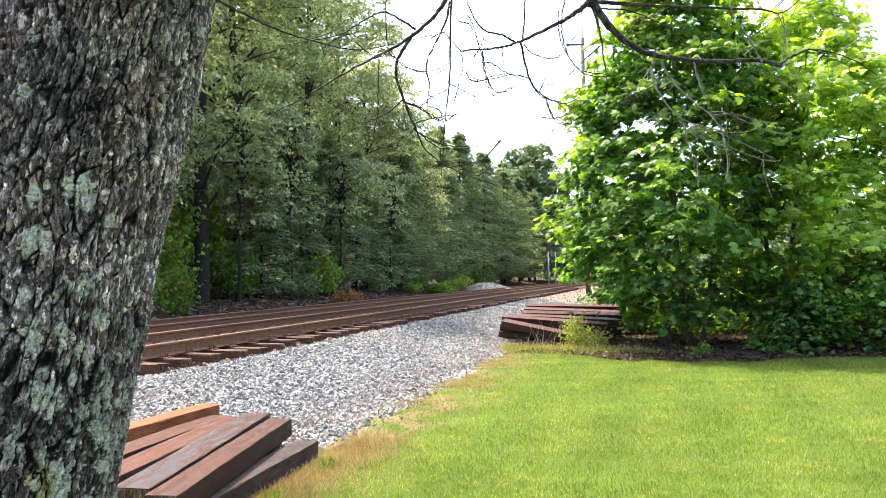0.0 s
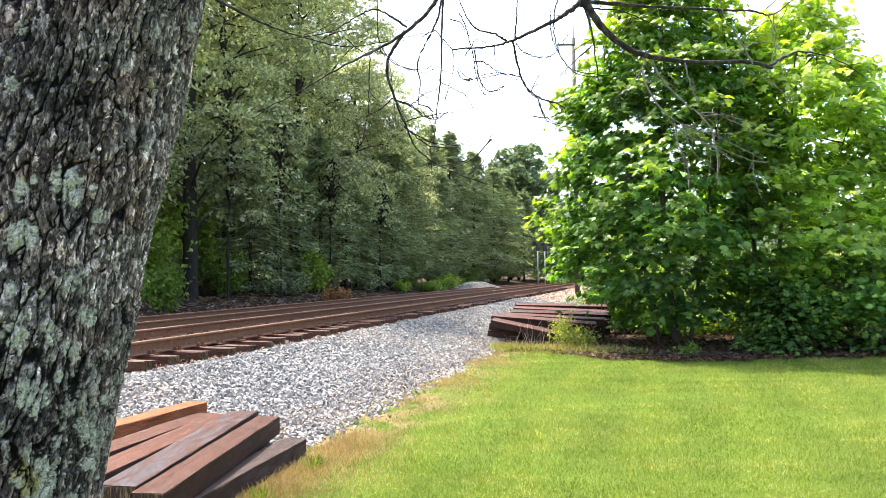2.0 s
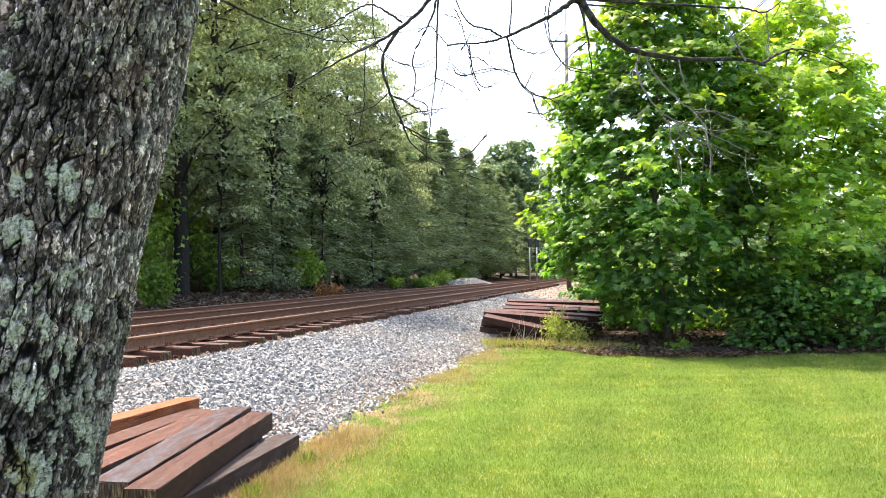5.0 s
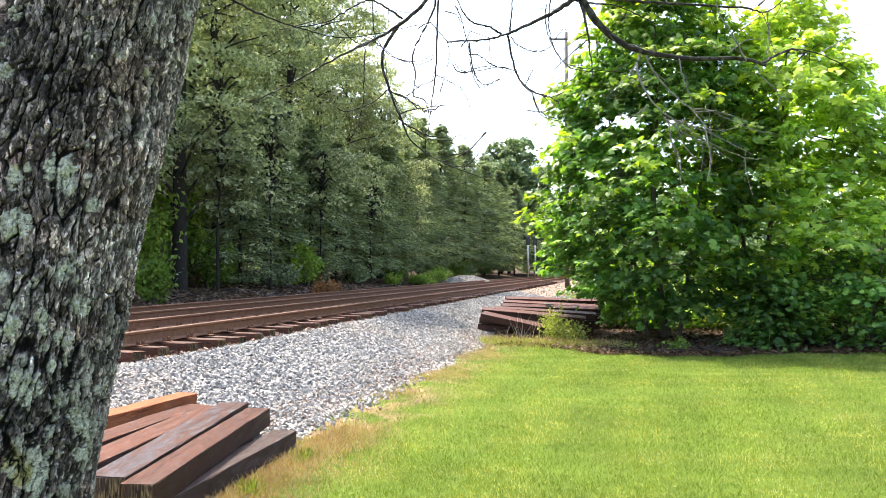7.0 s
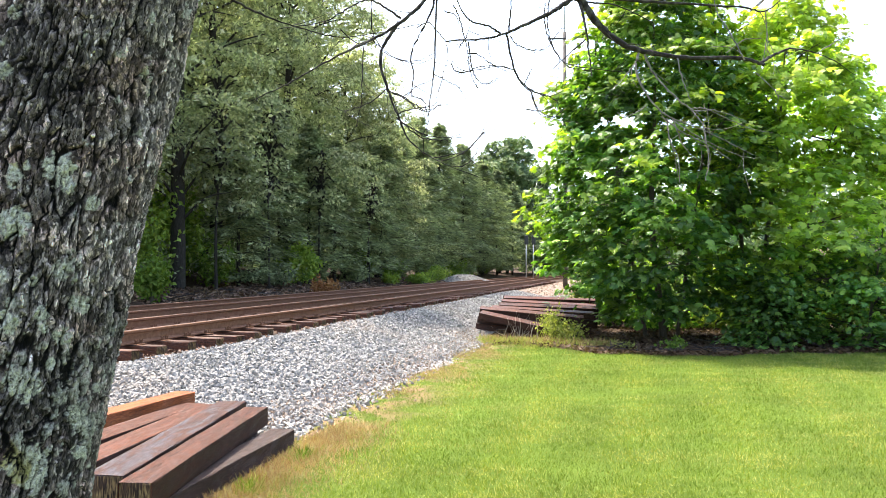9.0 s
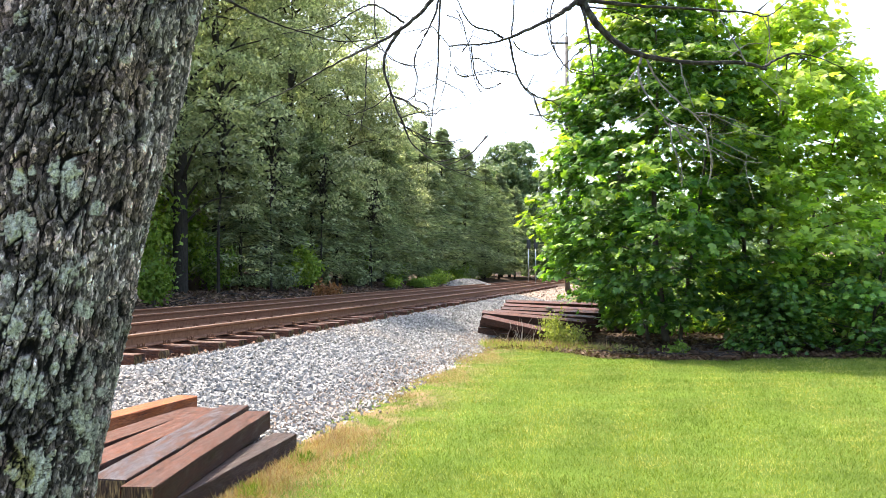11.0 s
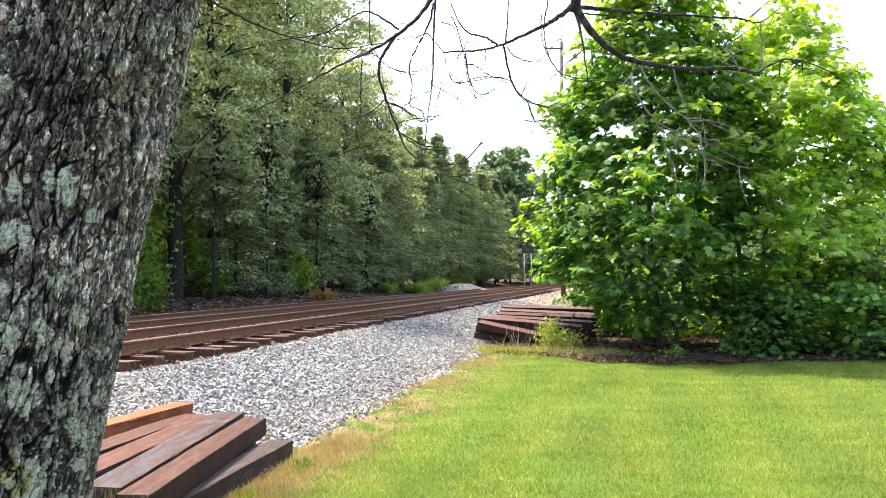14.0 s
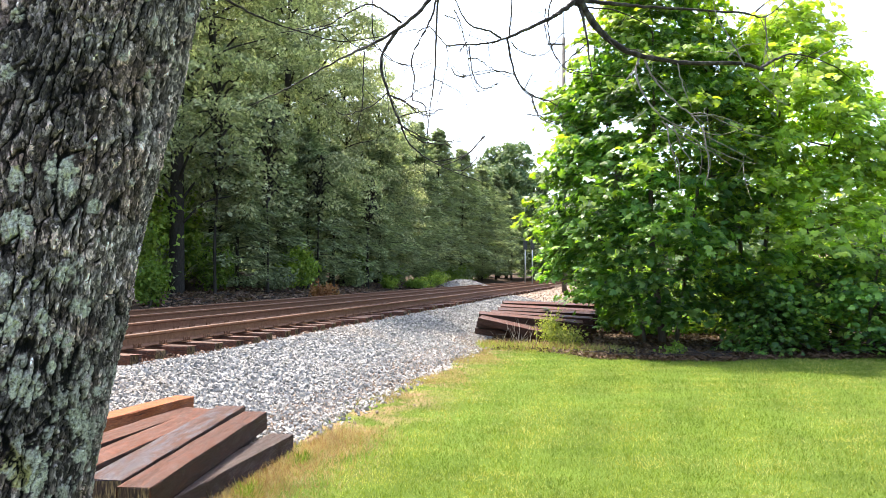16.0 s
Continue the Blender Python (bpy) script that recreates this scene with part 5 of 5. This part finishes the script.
def build_grove():
    a = build_young_tree("young_tree", 5.3, 17.3, ((0.65, 1.3), (1.0, 2.15), (1.5, 3.0), (2.3, 3.45), (4.0, 3.4), (4.9, 3.25), (6.3, 2.75), (7.4, 2.25), (8.6, 1.8), (9.8, 0.8)),
                         ((0.25, 0.4, -0.2, 0.1, 9.0, 0.095), (-0.1, 0.7, -1.2, 0.2, 7.0, 0.05), (0.5, 0.2, 0.9, -0.3, 7.5, 0.05)), 18000, 24, 41, "young many-stemmed tree with bright green lobed leaves", flat=0.95, thin=0.8)
    b = build_young_tree("young_tree", 8.5, 17.2, ((0.5, 1.5), (1.4, 2.5), (2.4, 2.8), (3.4, 3.0), (4.4, 2.9), (5.5, 2.6), (6.6, 2.0), (7.6, 1.3), (8.4, 0.75), (9.2, 0.3)),
                         ((-0.95, 0.5, -0.5, 0.1, 7.4, 0.07), (-0.6, 0.2, 0.5, -0.2, 7.0, 0.08), (0.4, 0.5, 1.0, 0.1, 5.2, 0.05)), 11000, 22, 42, "young spreading tree with green lobed leaves beside its neighbour", flat=1.0, mat=M_LEAF_LIGHT, thin=0.62)
    c = build_young_tree("leafy_shrub", 9.6, 15.95, ((0.06, 1.9), (0.8, 2.3), (1.5, 2.0), (2.1, 1.2), (2.5, 0.5)),
                         ((0, 0, 0.4, 0, 3.0, 0.04), (0.3, 0.2, 1.0, 0, 2.6, 0.03)), 5200, 8, 43, "broad low shrub with overlapping green leaves", flat=0.7, single=24, size=(0.08, 0.16))
    d = build_young_tree("leafy_shrub", 7.2, 15.55, ((0.06, 1.0), (0.5, 1.2), (1.0, 0.9), (1.6, 0.3)),
                         ((0, 0, 0.2, 0, 1.2, 0.025), (0.1, 0.1, -0.5, 0, 1.0, 0.02)), 1900, 4, 44, "small low shrub at the edge of the lawn", flat=0.6, single=16, size=(0.08, 0.15))
    for i, (x, y, rx, rz) in enumerate(((6.2, 20.6, 1.3, 1.1), (7.9, 20.6, 1.4, 1.0), (9.6, 20.4, 1.6, 1.4), (11.5, 19.4, 1.8, 1.7), (10.9, 20.6, 1.7, 2.9), (6.4, 23.0, 2.0, 2.6), (5.2, 20.9, 1.25, 1.5), (5.6, 24.0, 1.5, 1.8), (6.9, 27.0, 2.2, 2.6))):
        # three bushes take the bright leaf to look sunlit through the gaps
        build_bush("thicket_bush", x, y, rx, rz, 2200, M_BRIGHT if i in (1, 2, 4) else (M_LEAF if i % 2 == 0 else M_SHRUB), 370 + i, "green thicket behind the young trees", (0.10, 0.2))
    return a[1] + b[1] + c[1] + d[1]


# ---- distance ----
def cyl(bm, r0, r1, z0, z1, sides=12, x=0.0, y=0.0):
    res = bmesh.ops.create_cone(bm, cap_ends=True, segments=sides, radius1=r0, radius2=r1, depth=z1 - z0)
    bmesh.ops.translate(bm, verts=res["verts"], vec=(x, y, (z0 + z1) / 2))
    return res["verts"]


def box(bm, sx, sy, sz, x=0.0, y=0.0, z=0.0, bevel=0.01):
    res = bmesh.ops.create_cube(bm, size=1)
    vs = res["verts"]
    bmesh.ops.scale(bm, verts=vs, vec=(sx, sy, sz))
    bmesh.ops.translate(bm, verts=vs, vec=(x, y, z))
    if bevel:
        es = list({e for v in vs for e in v.link_edges})
        bmesh.ops.bevel(bm, geom=es, offset=bevel, segments=1, affect="EDGES")


def build_pole():
    z0 = float(ground_z(np.array(8.4), np.array(48.0)))
    pole = empty("utility_pole", pose(8.4, 48, z0), "tall weathered wooden utility pole with a short crossarm", "utility pole")
    bm = bmesh.new()
    cyl(bm, 0.17, 0.12, -0.3, 17.6)
    part("post", bm, M_POLE, pole, smooth=True)
    bm = bmesh.new()
    cyl(bm, 0.035, 0.03, 17.5, 21.5, 8)
    part("mast", bm, M_METAL, pole, "thin metal mast on the pole top", True)
    bm = bmesh.new()
    box(bm, 1.2, 0.1, 0.1, -0.55, -0.15, 17.1)
    part("crossarm", bm, M_POLE, pole)
    for x in (-1.05, -0.7):
        bm = bmesh.new()
        cyl(bm, 0.05, 0.03, 17.15, 17.35, 8, x, -0.15)
        part("insulator", bm, M_METAL, pole, smooth=True)


def build_signal():
    z0 = float(ground_z(np.array(9.4), np.array(75.0)))
    sig = empty("railway_signal", pose(9.4, 75, z0), "pair of slim metal railway signal masts with dark lamp heads", "railway signal")
    for x in (-0.4, 0.35):
        bm = bmesh.new()
        cyl(bm, 0.07, 0.06, 0, 4.6, 10, x)
        part("mast", bm, M_METAL, sig, smooth=True)
        bm = bmesh.new()
        box(bm, 0.4, 0.2, 0.95, x, -0.12, 4.3, 0.04)
        part("signal_head", bm, M_BLACK, sig, "black lamp housing")


def build_house():
    house = empty("brick_house", pose(20.3, 32, -0.45), "red brick house hidden behind the trees", "house")
    bm = bmesh.new()
    box(bm, 9.0, 7.0, 2.6, 0, 0, 1.3, 0)
    part("wall", bm, M_BRICK, house)
    bm = bmesh.new()
    vs = [bm.verts.new(c) for c in ((-4.9, -3.9, 2.57), (4.9, -3.9, 2.57), (4.9, 3.9, 2.57), (-4.9, 3.9, 2.57), (-1.6, 0, 3.4), (1.6, 0, 3.4))]
    for f in ((0, 1, 5, 4), (3, 4, 5, 2), (0, 4, 3), (1, 2, 5), (0, 3, 2, 1)):
        bm.faces.new([vs[i] for i in f])
    part("roof", bm, M_ROOF, house)
    for x in (-2.6, 1.2):
        bm = bmesh.new()
        box(bm, 1.0, 0.12, 1.3, x, -3.5, 1.6, 0.02)
        win = part("window_frame", bm, M_METAL, house)
        bm = bmesh.new()
        box(bm, 0.84, 0.03, 1.14, x, -3.57, 1.6, 0)
        part("pane", bm, M_BLACK, win)


# ---- small growth and litter ----
BLADE_V = np.array([(-0.5, 0, 0), (0.5, 0, 0), (0.1, 0.35, 0.6), (0.0, 0.7, 1.0)])
BLADE_F = np.array([(0, 1, 2), (0, 2, 3)])


def blades(name, x, y, z, high, wide, mat, label, rng, lean=0.35, category="grass"):
    k = len(x)
    up = np.stack((rng.normal(0, lean, k), rng.normal(0, lean, k), np.ones(k)), 1)
    rot = turns(up, rng)
    size = np.stack((wide, high, high), 1)
    v, f = scatter(BLADE_V, BLADE_F, np.stack((x, y, z), 1), rot, size)
    return tagged(new(name, mesh_of(name, v, f, mat)), label, category, kind="stuff")


def build_grass():
    rng = np.random.default_rng(51)
    k = 300000
    y = 4.3 + 12.4 * rng.random(k) ** 1.25
    x = -2.6 + (y * 0.64 + 3.2) * rng.random(k)
    s, n = to_sn(x, y)
    fringe = 3.5 + 0.15 * np.sin(s * 0.9) + 0.25 * (value_noise(x * 2, y * 2, 2) - 0.5)
    thin = value_noise(x * 1.3, y * 1.3, 21) * 0.5 + value_noise(x * 5, y * 5, 22) * 0.5
    keep = (n < fringe) & (y < bed_edge(x) + rng.normal(0, 0.06, k)) & (rng.random(k) < 0.55 + 0.6 * thin) & (rng.random(k) < 1.15 - 0.75 * smoothstep(2.2, 3.4, n))
    x, y = x[keep], y[keep]
    h = rng.uniform(0.016, 0.042, len(x)) * (0.8 + 0.5 * value_noise(x * 0.9, y * 0.9, 23))
    blades("lawn_grass", x, y, ground_z(x, y) - 0.004, h, rng.uniform(0.004, 0.008, len(x)) * (0.6 + y / 14), M_GRASS, "short mown bright green lawn grass", rng, 0.5)
    k = 34000
    s = 4 + 15 * rng.random(k) ** 1.4
    n = 3.1 + rng.normal(0, 0.36, k)
    x, y = to_xy(s, n)
    keep = (value_noise(x * 1.3, y * 1.3, 25) > 0.47) & (n < 3.75)
    x, y = x[keep], y[keep]
    blades("dry_grass", x, y, ground_z(x, y) - 0.004, rng.uniform(0.018, 0.06, len(x)), rng.uniform(0.004, 0.008, len(x)), M_DRY, "straw-coloured dry grass along the ballast edge", rng, 0.6)
    k = 6500
    t = rng.random(k) * 1.25
    x = -1.97 + 0.62 * t + np.abs(rng.normal(0.0, 0.26, k)) + 0.02
    y = 4.5 + 2.6 * t + rng.normal(0, 0.08, k)
    blades("dry_weeds", x, y, np.zeros(k), rng.uniform(0.025, 0.10, k), rng.uniform(0.004, 0.007, k), M_DRY, "orange-brown dry weeds beside the stacked ties", rng, 0.5)


def build_tufts():
    rng = np.random.default_rng(57)
    k = 700
    pick = rng.integers(0, 3, k)
    x = np.array([-1.66, -1.50, -1.27])[pick] + rng.normal(0, 0.05, k)
    y = np.array([4.85, 5.6, 6.55])[pick] + rng.normal(0, 0.08, k)
    blades("grass_tufts", x, y, np.zeros(k), rng.uniform(0.05, 0.12, k), rng.uniform(0.003, 0.006, k), M_GRASS, "unmown green grass tufts against the stacked ties", rng, 0.5)


def build_litter():
    rng = np.random.default_rng(53)
    k = 12000
    x = rng.uniform(1.2, 11.5, k)
    y = bed_edge(x) - 0.1 + np.abs(rng.normal(0, 3.0, k))
    z = ground_z(x, y) + rng.uniform(0.0, 0.07, k)
    nrm = np.stack((rng.normal(0, 0.5, k), rng.normal(0, 0.5, k), np.ones(k)), 1)
    v, f = scatter(CARD_V * np.array([1.6, 1, 1.6]), CARD_F, np.stack((x, y, z), 1), turns(nrm, rng), rng.uniform(0.05, 0.13, k))
    tagged(new("leaf_litter", mesh_of("leaf_litter", v, f, M_DEADLEAF)), "brown dead leaves under the young trees", "leaf litter", kind="stuff")
    k = 14000
    s, n = rng.uniform(18, 75, k), rng.uniform(14.0, 18.5, k)
    x, y = to_xy(s, n)
    z = ground_z(x, y) + rng.uniform(0, 0.05, k)
    nrm = np.stack((rng.normal(0, 0.5, k), rng.normal(0, 0.5, k), np.ones(k)), 1)
    v, f = scatter(CARD_V * np.array([1.6, 1, 1.6]), CARD_F, np.stack((x, y, z), 1), turns(nrm, rng), rng.uniform(0.10, 0.24, k))
    tagged(new("bank_litter", mesh_of("bank_litter", v, f, M_BANKLEAF)), "brown leaf litter on the bank below the wood", "leaf litter", kind="stuff")
    bits = []
    for _ in range(150):
        s, n = rng.uniform(20, 60), rng.uniform(14.2, 17.5)
        x, y = to_xy(s, n)
        z = float(ground_z(np.array(x), np.array(y))) + 0.05
        d = rng.normal(0, 1, 3) * np.array([1, 1, 0.25])
        d *= rng.uniform(0.3, 0.9) / np.linalg.norm(d)
        p = np.array([x, y, z])
        bits.append(tube(np.array([p - d, p + rng.normal(0, 0.05, 3), p + d]), 0.02, 0.008, 4))
    for _ in range(90):
        x = rng.uniform(3.2, 9.5)
        y = float(bed_edge(np.array(x))) + rng.uniform(0.1, 1.6)
        d = rng.normal(0, 1, 3) * np.array([1, 0.6, 0.2])
        d *= rng.uniform(0.2, 0.6) / np.linalg.norm(d)
        p = np.array([x, y, 0.06])
        bits.append(tube(np.array([p - d, p + rng.normal(0, 0.04, 3), p + d]), 0.010, 0.004, 4))
    v, f = join(*bits)
    tagged(new("fallen_sticks", mesh_of("fallen_sticks", v, f, M_TWIG, True)), "fallen dead sticks among the leaves", "sticks", kind="stuff")


def build_weeds():
    build_bush("green_weed", 2.75, 17.2, 0.55, 0.75, 1500, M_VINE, 61, "yellow-green leafy weed before the stacked ties", (0.04, 0.09), category="weed")
    build_bush("green_weed", 3.1, 16.7, 0.45, 0.45, 800, M_VINE, 62, "yellow-green leafy weed before the stacked ties", (0.04, 0.09), category="weed")
    build_bush("low_weed", 5.0, 15.1, 0.3, 0.25, 260, M_SHRUB, 63, "small dark green weed at the lawn's edge", (0.06, 0.12), category="weed")
    rng = np.random.default_rng(65)
    k = 1900
    x = rng.uniform(1.0, 3.9, k)
    y = 16.9 + rng.normal(0, 0.35, k) - 0.35 * (x - 1.0)
    blades("dry_weeds", x, y, ground_z(x, y), rng.uniform(0.04, 0.20, k), rng.uniform(0.006, 0.012, k), M_DRY, "dry straw and weeds before the far stack", rng, 0.5)
    k = 2600
    x = rng.uniform(0.9, 4.2, k)
    y = 16.75 + rng.normal(0, 0.3, k) - 0.35 * (x - 1.0)
    blades("rough_grass", x, y, ground_z(x, y), rng.uniform(0.05, 0.18, k), rng.uniform(0.006, 0.012, k), M_VINE, "rough yellow-green grass before the far stack", rng, 0.5)
    bits = []
    for _ in range(26):
        p = np.array([rng.uniform(1.5, 2.6), rng.uniform(17.3, 17.9), 0.0])
        tip = p + np.array([rng.normal(0, 0.25), rng.normal(0, 0.1), rng.uniform(0.3, 0.65)])
        bits.append(tube(smooth_line([p, p * 0.5 + tip * 0.5 + rng.normal(0, 0.04, 3), tip], 4), 0.006, 0.002, 4))
    v, f = join(*bits)
    tagged(new("dead_stalks", mesh_of("dead_stalks", v, f, M_DEADSTALK, True)), "pale dead weed stalks before the stacked ties", "weed", kind="stuff")


build_mound()
build_near_stack()
build_far_stack()
SHADE = build_shade_tree()
DEAD_WOOD = build_dead_branches(SHADE)
BOUGHS = build_grove()
build_pole()
build_signal()
build_house()
build_woods()
build_weeds()
build_litter()
build_grass()
build_tufts()
build_ballast_stones()
build_near_stones()


def motions():
    """Light wind: boughs and dead limbs sway a little about where they grow."""
    rng = np.random.default_rng(71)
    times = [i * 0.5 for i in range(33)]
    for ob, base, reach in BOUGHS:
        p, q, w = rng.uniform(0, 6.28, 3)
        amp = 0.55 + 0.25 * rng.random()
        rows = []
        for t in times:
            gust = 0.6 + 0.4 * math.sin(0.55 * t + 0.15 * base[0])
            rows.append((t, pose(*base, amp * gust * math.sin(1.9 * t + p), amp * gust * math.sin(1.5 * t + q), 0.8 * amp * gust * math.sin(1.2 * t + w))))
        walk(ob, rows)
    for k, ob in enumerate(DEAD_WOOD):
        base = tuple(ob.location)
        walk(ob, [(t, pose(*base, 0.05 * math.sin(1.3 * t + k), 0.06 * math.sin(0.9 * t + 2 * k), 0)) for t in times])


motions()
